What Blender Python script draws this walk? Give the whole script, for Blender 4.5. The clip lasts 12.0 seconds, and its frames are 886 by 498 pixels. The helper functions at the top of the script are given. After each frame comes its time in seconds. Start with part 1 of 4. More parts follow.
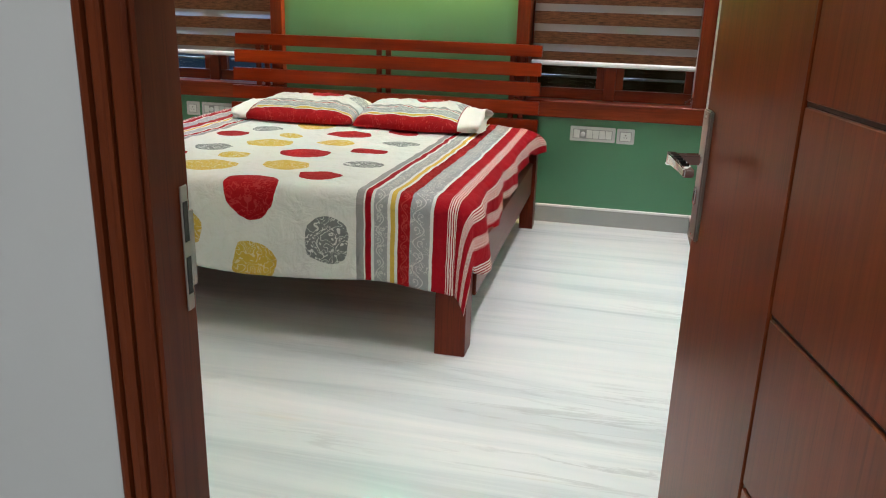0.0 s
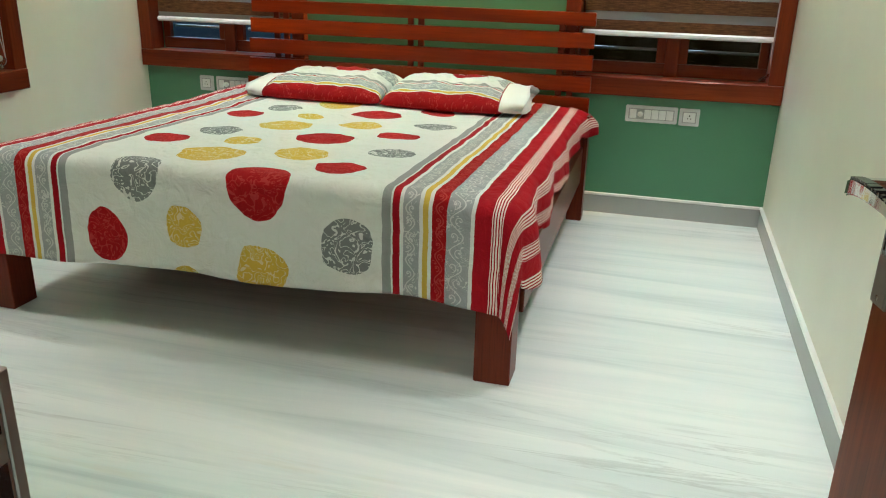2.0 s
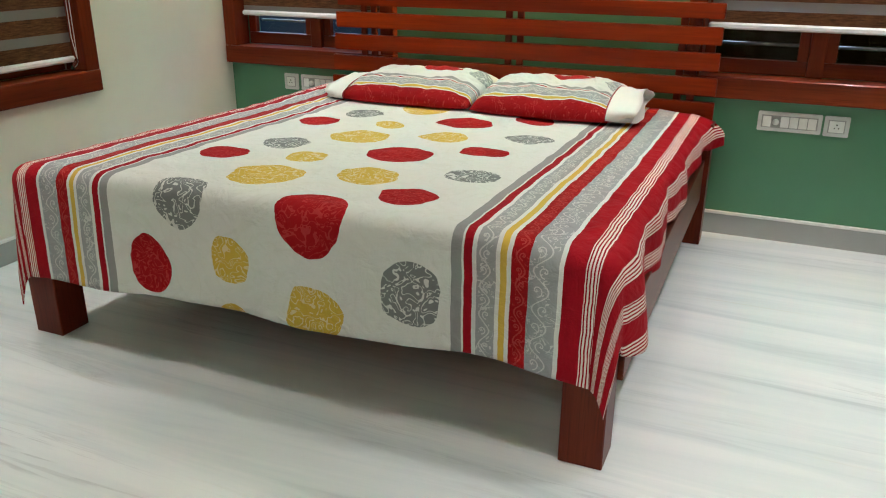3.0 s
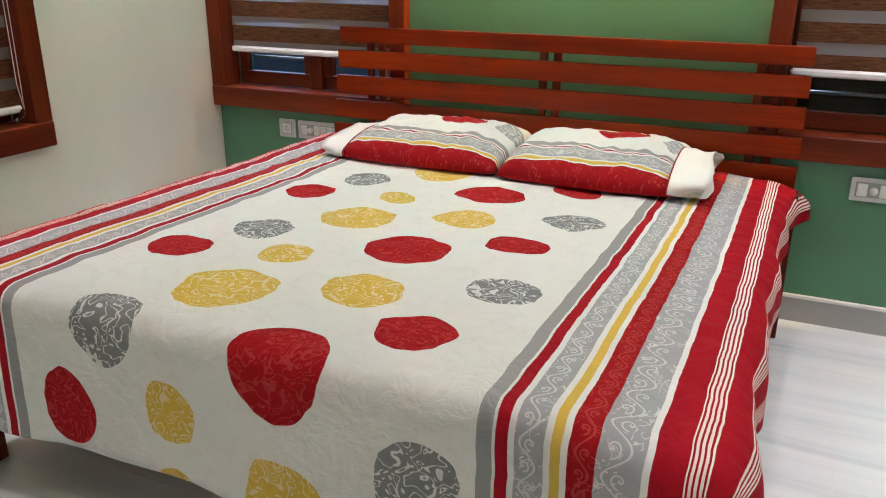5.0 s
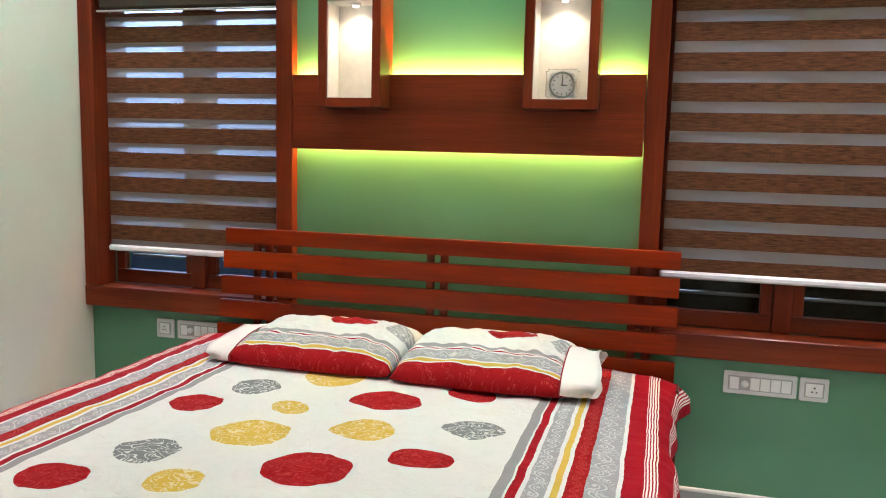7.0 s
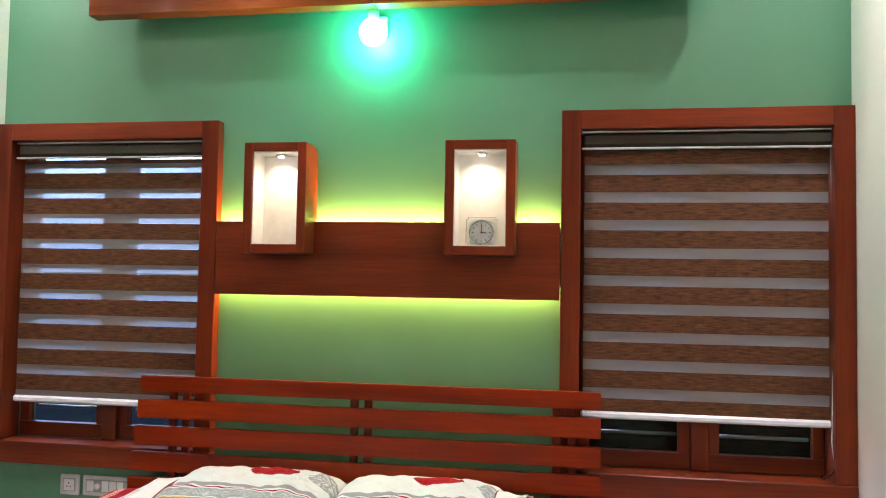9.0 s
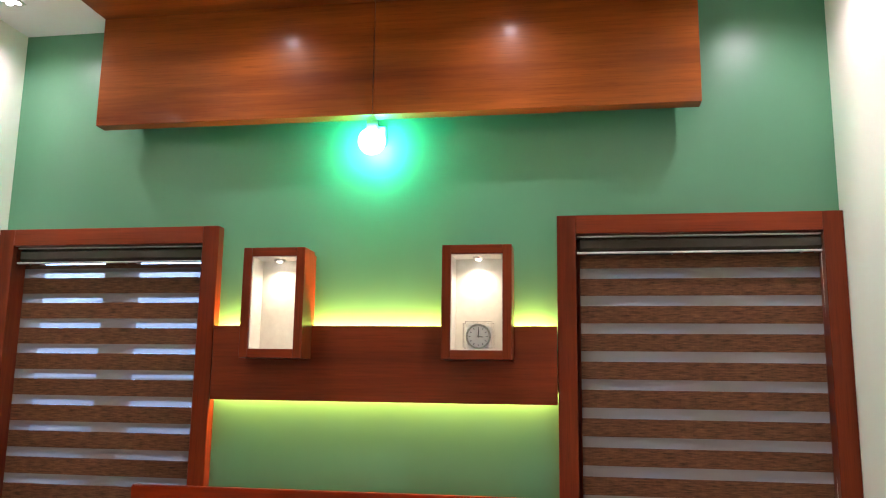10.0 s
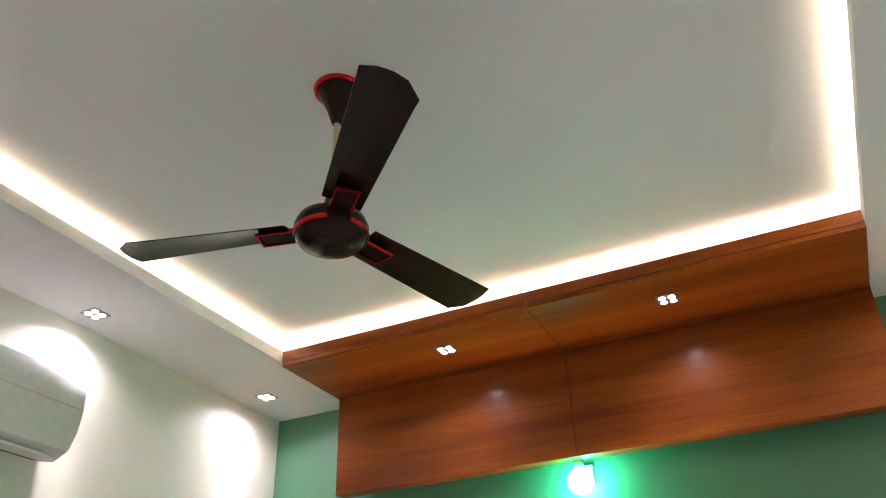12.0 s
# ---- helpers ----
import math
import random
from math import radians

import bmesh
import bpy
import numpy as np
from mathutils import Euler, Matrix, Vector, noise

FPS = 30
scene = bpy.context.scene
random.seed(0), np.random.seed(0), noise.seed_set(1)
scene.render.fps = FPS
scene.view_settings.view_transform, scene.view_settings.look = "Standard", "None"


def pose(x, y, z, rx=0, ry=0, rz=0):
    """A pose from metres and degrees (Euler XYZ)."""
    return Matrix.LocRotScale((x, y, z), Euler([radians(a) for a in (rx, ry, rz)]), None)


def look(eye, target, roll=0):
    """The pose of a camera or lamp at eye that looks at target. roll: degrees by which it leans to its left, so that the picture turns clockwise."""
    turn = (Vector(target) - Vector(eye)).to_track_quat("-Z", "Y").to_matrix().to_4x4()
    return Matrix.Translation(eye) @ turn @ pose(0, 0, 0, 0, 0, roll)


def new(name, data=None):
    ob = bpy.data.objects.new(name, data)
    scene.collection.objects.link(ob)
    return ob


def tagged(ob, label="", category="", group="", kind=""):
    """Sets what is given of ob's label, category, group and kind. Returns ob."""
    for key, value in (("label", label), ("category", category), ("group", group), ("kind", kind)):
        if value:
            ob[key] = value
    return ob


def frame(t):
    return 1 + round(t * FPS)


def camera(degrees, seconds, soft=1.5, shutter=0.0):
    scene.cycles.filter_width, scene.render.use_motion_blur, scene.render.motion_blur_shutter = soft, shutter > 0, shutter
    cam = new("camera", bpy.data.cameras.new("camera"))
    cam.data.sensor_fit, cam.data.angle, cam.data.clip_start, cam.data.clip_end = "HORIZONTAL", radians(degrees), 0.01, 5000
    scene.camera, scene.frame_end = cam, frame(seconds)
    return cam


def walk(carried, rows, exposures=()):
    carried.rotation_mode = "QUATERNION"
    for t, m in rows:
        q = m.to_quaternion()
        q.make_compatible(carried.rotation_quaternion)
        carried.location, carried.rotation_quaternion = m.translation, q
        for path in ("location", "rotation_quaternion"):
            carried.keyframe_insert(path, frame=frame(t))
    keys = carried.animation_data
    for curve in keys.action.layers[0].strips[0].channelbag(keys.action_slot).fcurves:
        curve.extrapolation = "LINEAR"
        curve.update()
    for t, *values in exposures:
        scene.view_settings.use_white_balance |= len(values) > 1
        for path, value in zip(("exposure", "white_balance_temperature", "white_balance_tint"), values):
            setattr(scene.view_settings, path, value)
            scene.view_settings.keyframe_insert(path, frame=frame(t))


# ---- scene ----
cam = camera(58.2, 12.0, soft=1.1)

PATH = [
    (0, (-0.446, -4.816, 1.33), (-0.859, -2.957, 0.72), 1.7),
    (0.5, (-0.43, -4.866, 1.325), (-0.845, -3.019, 0.679), 1.6),
    (1, (-0.45, -4.779, 1.324), (-0.866, -2.936, 0.667), 1.9),
    (1.5, (-0.546, -4.538, 1.322), (-0.97, -2.7, 0.657), 2.9),
    (2, (-0.597, -4.332, 1.297), (-1.076, -2.514, 0.614), 1.5),
    (2.5, (-0.615, -4.06, 1.303), (-1.224, -2.285, 0.612), 1.0),
    (2.7, (-0.623, -3.976, 1.31), (-1.299, -2.229, 0.608), 0.8),
    (4.3, (-0.89, -3.332, 1.316), (-1.683, -1.679, 0.517), -0.8),
    (4.5, (-0.898, -3.276, 1.328), (-1.69, -1.601, 0.576), -0.4),
    (5, (-0.948, -3.204, 1.349), (-1.725, -1.494, 0.661), 0.3),
    (5.5, (-0.999, -3.179, 1.372), (-1.687, -1.4, 0.771), -0.3),
    (6, (-1.026, -3.177, 1.397), (-1.64, -1.341, 0.897), 0.3),
    (6.5, (-1.036, -3.187, 1.418), (-1.619, -1.315, 1.023), 0.9),
    (7, (-1.036, -3.205, 1.43), (-1.553, -1.289, 1.18), 1.4),
    (9, (-1.05, -3.256, 1.464), (-1.376, -1.285, 1.558), 1.0),
    (9.5, (-1.043, -3.269, 1.48), (-1.369, -1.307, 1.698), 0.8),
    (10, (-1.05, -3.279, 1.487), (-1.366, -1.333, 1.825), 0.8),
    (10.5, (-1.078, -3.3, 1.485), (-1.377, -1.386, 1.984), 0.2),
    (11, (-1.067, -3.352, 1.541), (-1.395, -1.525, 2.284), -1.6),
    (11.5, (-0.974, -3.484, 1.563), (-1.481, -1.788, 2.494), -2.0),
    (12, (-0.89, -3.586, 1.564), (-1.613, -2.04, 2.606), -1.9),
]
walk(cam, [(t, look(eye, aim, roll)) for t, eye, aim, roll in PATH],
     exposures=[(0, 0.72, 6400, 9), (0.6, 0.74, 6350, 3), (1.2, 0.72, 6400, 0), (2.0, 0.66, 6500, -4), (2.5, 0.60, 6500, 0), (4.5, 0.64, 6450, 18), (5.5, 0.62, 6450, 15), (7.0, 0.78, 6400, 16),
                (9.5, 0.76, 6400, 20), (10.5, 0.66, 6500, 16), (11.0, 0.44, 6300, 11), (12.0, 0.28, 6400, 23)])

# ---- light ----
world = bpy.data.worlds.new("evening_sky")
scene.world = world
world.use_nodes = True
wn = world.node_tree
sky = wn.nodes.new("ShaderNodeTexSky")
sky.sky_type, sky.sun_disc = "NISHITA", False
sky.sun_elevation, sky.sun_rotation = radians(4), radians(120)
wn.links.new(sky.outputs[0], wn.nodes["Background"].inputs[0])
wn.nodes["Background"].inputs[1].default_value = 0.004

XL, XR = -3.643, 0.0        # left and right walls
YB, YD = 0.0, -4.02         # head wall, door wall
ZC = 3.130                  # dropped border of the ceiling
ZT = 3.240                  # tray ceiling
TX0, TX1, TY0, TY1 = -3.13, -0.53, -3.47, -0.685   # tray opening
DOWNLIGHTS = [(-3.465, -0.36), (-3.50, -1.50), (-3.47, -2.64), (-0.265, -0.425), (-0.305, -1.60), (-0.28, -2.74)]
WOOD_DOWNLIGHTS = [(-2.345, -0.475), (-1.306, -0.477)]
COOL, WARM, YELLOW = (1.0, 0.925, 0.96), (1.0, 0.82, 0.56), (1.0, 0.60, 0.15)


def spot(x, y, z, watts, color, angle=150, blend=1.0, size=0.05):
    d = bpy.data.lights.new("downlight_beam", "SPOT")
    d.energy, d.color, d.spot_size, d.spot_blend, d.shadow_soft_size = watts, color, radians(angle), blend, size
    new("downlight_beam", d).location = (x, y, z)


def strip(x, y, z, lx, ly, watts, color, rx=0, ry=0):
    d = bpy.data.lights.new("led_strip_light", "AREA")
    d.shape, d.size, d.size_y, d.energy, d.color = "RECTANGLE", lx, ly, watts, color
    new("led_strip_light", d).matrix_world = pose(x, y, z, rx, ry, 0)


for x, y in DOWNLIGHTS:
    spot(x, y, ZC - 0.012, 46, COOL, angle=58, size=0.022)      # beam
    spot(x, y, ZC - 0.013, 23, COOL, angle=156, size=0.022)     # spill past the lenses
for x, y in WOOD_DOWNLIGHTS:
    spot(x, y, 3.11 - 0.012, 24, COOL, angle=80, size=0.022)
    spot(x, y, 3.11 - 0.013, 13, COOL, angle=150, size=0.022)
# led strips lying behind the lip of the ceiling tray, shining up
zs = 3.180
strip((TX0 + TX1) / 2, TY1 + 0.035, zs, TX1 - TX0, 0.02, 7.2, WARM, rx=180)
strip((TX0 + TX1) / 2, TY0 - 0.035, zs, TX1 - TX0, 0.02, 7.2, WARM, rx=180)
strip(TX0 - 0.035, (TY0 + TY1) / 2, zs, 0.02, TY1 - TY0, 7.2, WARM, rx=180)
strip(TX1 + 0.035, (TY0 + TY1) / 2, zs, 0.02, TY1 - TY0, 7.2, WARM, rx=180)
# strips behind the wooden band over the headboard, one up and one down
strip(-1.84, -0.022, 1.705, 1.44, 0.012, 17, YELLOW, rx=180)
strip(-1.84, -0.020, 1.475, 1.44, 0.012, 13.5, YELLOW)
# hall lamp behind the camera
spot(-0.75, -5.3, 2.98, 47, (1.0, 1.0, 0.93), angle=150)
spot(0.2, -5.6, 2.98, 47, (1.0, 1.0, 0.93), angle=150)


# ---- materials ----
def nodes_of(name):
    m = bpy.data.materials.new(name)
    m.use_nodes = True
    return m, m.node_tree, m.node_tree.nodes["Principled BSDF"]


def link(nt, a, b):
    nt.links.new(a, b)


def mapped(nt, scale=(1, 1, 1), kind="Object"):
    tc = nt.nodes.new("ShaderNodeTexCoord")
    mp = nt.nodes.new("ShaderNodeMapping")
    mp.inputs["Scale"].default_value = scale
    link(nt, tc.outputs[kind], mp.inputs[0])
    return mp.outputs[0]


def noise_tex(nt, vec, scale, detail=4, rough=0.55, distort=0.0):
    n = nt.nodes.new("ShaderNodeTexNoise")
    n.inputs["Scale"].default_value, n.inputs["Detail"].default_value = scale, detail
    n.inputs["Roughness"].default_value, n.inputs["Distortion"].default_value = rough, distort
    link(nt, vec, n.inputs["Vector"])
    return n.outputs["Fac"]


def ramp(nt, fac, stops, mode="LINEAR"):
    r = nt.nodes.new("ShaderNodeValToRGB")
    r.color_ramp.interpolation = mode
    e = r.color_ramp.elements
    while len(e) < len(stops):
        e.new(0.5)
    for k, (p, c) in zip(e, stops):
        k.position = p
        k.color = (*c, 1) if len(c) == 3 else c
    link(nt, fac, r.inputs[0])
    return r.outputs[0]


def maths(nt, op, a, b=0.0, c=None):
    n = nt.nodes.new("ShaderNodeMath")
    n.operation = op
    for i, v in enumerate((a, b, c)):
        if v is None:
            continue
        if isinstance(v, (int, float)):
            n.inputs[i].default_value = v
        else:
            link(nt, v, n.inputs[i])
    return n.outputs[0]


def mix(nt, fac, a, b, mode="MIX"):
    n = nt.nodes.new("ShaderNodeMix")
    n.data_type, n.blend_type = "RGBA", mode
    for sock, v in ((n.inputs[0], fac), (n.inputs[6], a), (n.inputs[7], b)):
        if isinstance(v, (int, float)):
            sock.default_value = v
        elif isinstance(v, tuple):
            sock.default_value = (*v, 1)
        else:
            link(nt, v, sock)
    return n.outputs[2]


def bump(nt, bsdf, height, strength=0.2, distance=0.01):
    b = nt.nodes.new("ShaderNodeBump")
    b.inputs["Strength"].default_value, b.inputs["Distance"].default_value = strength, distance
    link(nt, height, b.inputs["Height"])
    link(nt, b.outputs[0], bsdf.inputs["Normal"])


def wood(name, dark, light, along="x", rough=0.30, coat=0.07, figure=1.0, knots=True):
    """Polished wood whose grain runs along one axis."""
    m, nt, p = nodes_of(name)
    st = {"x": (1, 14, 14), "y": (14, 1, 14), "z": (14, 14, 1)}[along]
    v = mapped(nt, tuple(q if q == 1 else 24 for q in st))
    broad = noise_tex(nt, mapped(nt, tuple(0.7 if q == 1 else 9 for q in st)), 0.9 * figure, 3, 0.5)
    fine = noise_tex(nt, v, 4.0, 6, 0.65)
    pores = noise_tex(nt, mapped(nt, tuple(6 if q == 1 else 260 for q in st)), 1.0, 2, 0.5)
    c = ramp(nt, broad, [(0.28, dark), (0.5, tuple((a + b) / 2 for a, b in zip(dark, light))), (0.72, light)])
    c = mix(nt, 0.55, c, ramp(nt, fine, [(0.3, (0.55, 0.5, 0.45)), (0.65, (1, 1, 1))]), "MULTIPLY")
    c = mix(nt, 0.35, c, ramp(nt, pores, [(0.32, (0.35, 0.3, 0.3)), (0.42, (1, 1, 1))]), "MULTIPLY")
    if knots:
        vo = nt.nodes.new("ShaderNodeTexVoronoi")
        vo.inputs["Scale"].default_value = 2.6
        link(nt, mapped(nt, tuple(1 if q == 1 else 2.2 for q in st)), vo.inputs["Vector"])
        spot_mask = ramp(nt, vo.outputs["Distance"], [(0.0, (1, 1, 1)), (0.020, (0.8, 0.8, 0.8)), (0.055, (0, 0, 0))])
        c = mix(nt, maths(nt, "MULTIPLY", spot_mask, 0.75), c, tuple(0.25 * q for q in dark))
    link(nt, c, p.inputs["Base Color"])
    p.inputs["Roughness"].default_value = rough
    p.inputs["Specular IOR Level"].default_value = 0.16
    p.inputs["Coat Weight"].default_value, p.inputs["Coat Roughness"].default_value = coat, 0.12
    bump(nt, p, pores, 0.05, 0.0006)
    return m


def paint(name, color, rough=0.55, spread=0.05):
    m, nt, p = nodes_of(name)
    v = mapped(nt)
    a = noise_tex(nt, v, 1.3, 4)
    k = 1 - spread * 2
    c = mix(nt, 1.0, color, ramp(nt, a, [(0.3, (k, k, k)), (0.7, (1, 1, 1))]), "MULTIPLY")
    link(nt, c, p.inputs["Base Color"])
    p.inputs["Roughness"].default_value = rough
    bump(nt, p, noise_tex(nt, v, 160, 4, 0.6), 0.08, 0.002)
    return m


def plain(name, color, rough=0.4, metal=0.0, glow=None, strength=0.0):
    m, nt, p = nodes_of(name)
    c = mix(nt, 1.0, color, ramp(nt, noise_tex(nt, mapped(nt), 30, 3), [(0.3, (0.9, 0.9, 0.9)), (0.7, (1, 1, 1))]), "MULTIPLY")
    link(nt, c, p.inputs["Base Color"])
    p.inputs["Roughness"].default_value, p.inputs["Metallic"].default_value = rough, metal
    if glow:
        p.inputs["Emission Color"].default_value = (*glow, 1)
        p.inputs["Emission Strength"].default_value = strength
    return m


def marble():
    m, nt, p = nodes_of("white_marble")
    tc = nt.nodes.new("ShaderNodeTexCoord")
    mp = nt.nodes.new("ShaderNodeMapping")
    mp.inputs["Rotation"].default_value = (0, 0, radians(9))
    mp.inputs["Scale"].default_value = (0.42, 6.5, 1)
    link(nt, tc.outputs["Object"], mp.inputs[0])
    v = mp.outputs[0]
    cloud = noise_tex(nt, v, 0.9, 6, 0.6, 0.8)
    vein = noise_tex(nt, v, 1.5, 8, 0.62, 0.9)
    thin = maths(nt, "ABSOLUTE", maths(nt, "SUBTRACT", vein, 0.5))
    spots = noise_tex(nt, mapped(nt, (0.8, 2.2, 1)), 1.1, 2)
    gate = ramp(nt, spots, [(0.5, (0, 0, 0)), (0.66, (1, 1, 1))])
    c = ramp(nt, cloud, [(0.3, (0.55, 0.62, 0.64)), (0.46, (0.72, 0.78, 0.79)), (0.62, (0.81, 0.85, 0.85))])
    line = ramp(nt, thin, [(0.0, (1, 1, 1)), (0.012, (0.55, 0.55, 0.55)), (0.03, (0, 0, 0))])
    c = mix(nt, maths(nt, "MULTIPLY", maths(nt, "MULTIPLY", line, gate), 0.42), c, (0.32, 0.35, 0.36))
    warm = noise_tex(nt, v, 2.3, 5, 0.6, 0.5)
    c = mix(nt, ramp(nt, warm, [(0.62, (0, 0, 0)), (0.74, (0.35, 0.35, 0.35))]), c, (0.62, 0.60, 0.50))
    link(nt, c, p.inputs["Base Color"])
    p.inputs["Roughness"].default_value = 0.16
    p.inputs["Specular IOR Level"].default_value = 0.4
    return m


M_GREEN = paint("green_wall_paint", (0.088, 0.250, 0.138), 0.36)
M_CREAM = paint("cream_wall_paint", (0.83, 0.80, 0.69), 0.38)
M_HALL = paint("grey_white_plaster", (0.62, 0.62, 0.64), 0.6)
M_CEIL = paint("white_ceiling_paint", (0.80, 0.79, 0.79), 0.7, 0.02)
M_MARBLE = marble()
M_SKIRT = paint("grey_skirting_tile", (0.40, 0.41, 0.40), 0.25)
M_SKIRTTOP = paint("white_skirting_edge", (0.82, 0.82, 0.80), 0.3)
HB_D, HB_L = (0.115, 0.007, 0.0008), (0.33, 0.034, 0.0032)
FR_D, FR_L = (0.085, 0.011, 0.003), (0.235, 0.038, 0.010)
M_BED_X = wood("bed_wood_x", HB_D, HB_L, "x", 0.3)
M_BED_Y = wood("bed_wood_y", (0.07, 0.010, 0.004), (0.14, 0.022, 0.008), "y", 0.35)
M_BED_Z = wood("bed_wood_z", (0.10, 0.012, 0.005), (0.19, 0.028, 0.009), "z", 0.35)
M_FR_X = wood("frame_wood_x", FR_D, FR_L, "x")
M_FR_Y = wood("frame_wood_y", FR_D, FR_L, "y")
M_FR_Z = wood("frame_wood_z", FR_D, FR_L, "z")
M_PEL_X = wood("pelmet_wood", (0.165, 0.031, 0.004), (0.36, 0.095, 0.013), "x", 0.34, 0.08, 1.0, False)
M_DOOR = wood("door_wood", (0.15, 0.024, 0.005), (0.25, 0.048, 0.010), "z", 0.28, 0.1, 0.6, False)
M_JAMB = wood("jamb_wood", (0.055, 0.009, 0.003), (0.24, 0.050, 0.013), "z", 0.45, 0.0, 1.0, False)
M_GROOVE = plain("dark_groove", (0.05, 0.012, 0.006), 0.6)
M_NICHE = plain("white_niche_laminate", (0.82, 0.80, 0.74), 0.35)
M_STEEL = plain("brushed_steel", (0.40, 0.38, 0.35), 0.3, 1.0)
M_CHROME = plain("chrome", (0.75, 0.75, 0.76), 0.08, 1.0)
M_BLACK = plain("black_gloss", (0.012, 0.012, 0.012), 0.15)
M_WHITEPL = plain("white_plastic", (0.84, 0.84, 0.82), 0.25)
M_GREYPL = plain("pearl_grey_plastic", (0.66, 0.67, 0.66), 0.2)
M_ALU = plain("white_aluminium", (0.80, 0.82, 0.84), 0.3)
M_CASS = plain("dark_brown_cassette", (0.05, 0.035, 0.025), 0.12)
M_FAN = plain("dark_brown_fan_lacquer", (0.015, 0.007, 0.005), 0.22)
M_FAN.node_tree.nodes["Principled BSDF"].inputs["Specular IOR Level"].default_value = 0.22
M_FANRED = plain("red_chrome_trim", (0.62, 0.02, 0.03), 0.25, 1.0)
M_ROD = plain("cream_rod", (0.62, 0.52, 0.32), 0.35)
M_LENS = plain("led_lens", (0.9, 0.9, 0.9), 0.3, 0, (1, 0.98, 0.94), 14)
M_BULB = plain("green_led_bulb", (0.9, 0.9, 0.9), 0.3, 0, (0.02, 1.0, 0.66), 90)
M_GLASS, _nt, _p = nodes_of("dark_window_glass")
_p.inputs["Base Color"].default_value = (0.82, 0.86, 0.86, 1)
_p.inputs["IOR"].default_value = 1.2
_p.inputs["Transmission Weight"].default_value, _p.inputs["Roughness"].default_value = 1.0, 0.02
M_PLASTIC, _nt, _p = nodes_of("clear_wrap")
_p.inputs["Base Color"].default_value = (0.95, 0.95, 0.95, 1)
_p.inputs["Transmission Weight"].default_value, _p.inputs["Roughness"].default_value, _p.inputs["IOR"].default_value = 1.0, 0.15, 1.2


# ---- builders ----
ORIGIN = {}


def box(bm, x0, x1, y0, y1, z0, z1, bevel=0.0, seg=1):
    r = bmesh.ops.create_cube(bm, size=1)
    bmesh.ops.scale(bm, vec=(x1 - x0, y1 - y0, z1 - z0), verts=r["verts"])
    bmesh.ops.translate(bm, vec=((x0 + x1) / 2, (y0 + y1) / 2, (z0 + z1) / 2), verts=r["verts"])
    if bevel:
        edges = list({e for v in r["verts"] for e in v.link_edges})
        bmesh.ops.bevel(bm, geom=edges, offset=bevel, segments=seg, affect="EDGES")
    return bm


def boxes(*dims, bevel=0.0, seg=1):
    bm = bmesh.new()
    for d in dims:
        box(bm, *d, bevel=bevel, seg=seg)
    return bm


def lathe(profile, x, y, z, steps=24, cap=True):
    """A turned body: (radius, height) rows about the upright line through x, y."""
    bm = bmesh.new()
    rings = []
    for r, h in profile:
        rings.append([bm.verts.new((x + r * math.cos(2 * math.pi * k / steps), y + r * math.sin(2 * math.pi * k / steps), z + h)) for k in range(steps)])
    for a, b in zip(rings, rings[1:]):
        for k in range(steps):
            bm.faces.new((a[k], a[(k + 1) % steps], b[(k + 1) % steps], b[k]))
    if cap:
        bm.faces.new(rings[0][::-1])
        bm.faces.new(rings[-1])
    bmesh.ops.recalc_face_normals(bm, faces=bm.faces)
    return bm


def tube(points, radius, sides=8):
    """A round rod along a line of points."""
    bm = bmesh.new()
    pts = [Vector(p) for p in points]
    rings = []
    for i, p in enumerate(pts):
        d = (pts[min(i + 1, len(pts) - 1)] - pts[max(i - 1, 0)]).normalized()
        u = d.orthogonal().normalized()
        w = d.cross(u)
        rings.append([bm.verts.new(p + radius * (math.cos(a) * u + math.sin(a) * w)) for a in (2 * math.pi * k / sides for k in range(sides))])
    for a, b in zip(rings, rings[1:]):
        best = min(range(sides), key=lambda s: sum((a[k].co - b[(k + s) % sides].co).length for k in range(sides)))
        for k in range(sides):
            bm.faces.new((a[k], a[(k + 1) % sides], b[(k + 1 + best) % sides], b[(k + best) % sides]))
    bm.faces.new(rings[0][::-1])
    bm.faces.new(rings[-1])
    bmesh.ops.recalc_face_normals(bm, faces=bm.faces)
    return bm


def to_mesh(name, bm, material, smooth=False):
    me = bpy.data.meshes.new(name)
    bm.to_mesh(me)
    bm.free()
    for m in (material if isinstance(material, (list, tuple)) else (material,)):
        me.materials.append(m)
    if smooth:
        for f in me.polygons:
            f.use_smooth = True
    return me


def setting(name, bm, material, label="", category="", smooth=False):
    ob = new(name, to_mesh(name, bm, material, smooth))
    return tagged(ob, label, category, "", "structure")


def thing(name, base, label, category, group="", kind=""):
    ob = new(name)
    ob.location = base
    ob.empty_display_size = 0.1
    ORIGIN[ob] = Vector(base)
    return tagged(ob, label, category, group, kind)


def part(name, bm, material, parent, label="", smooth=False):
    """One mesh under a thing or a part, built in room coordinates."""
    o = ORIGIN.get(parent, Vector((0, 0, 0)))
    bmesh.ops.translate(bm, vec=-o, verts=bm.verts)
    ob = new(name, to_mesh(name, bm, material, smooth))
    ob.parent = parent
    ORIGIN[ob] = o
    return tagged(ob, label)


def smooth_by_angle(ob, degrees=35):
    ob.data.set_sharp_from_angle(angle=radians(degrees))
    for f in ob.data.polygons:
        f.use_smooth = True
    return ob


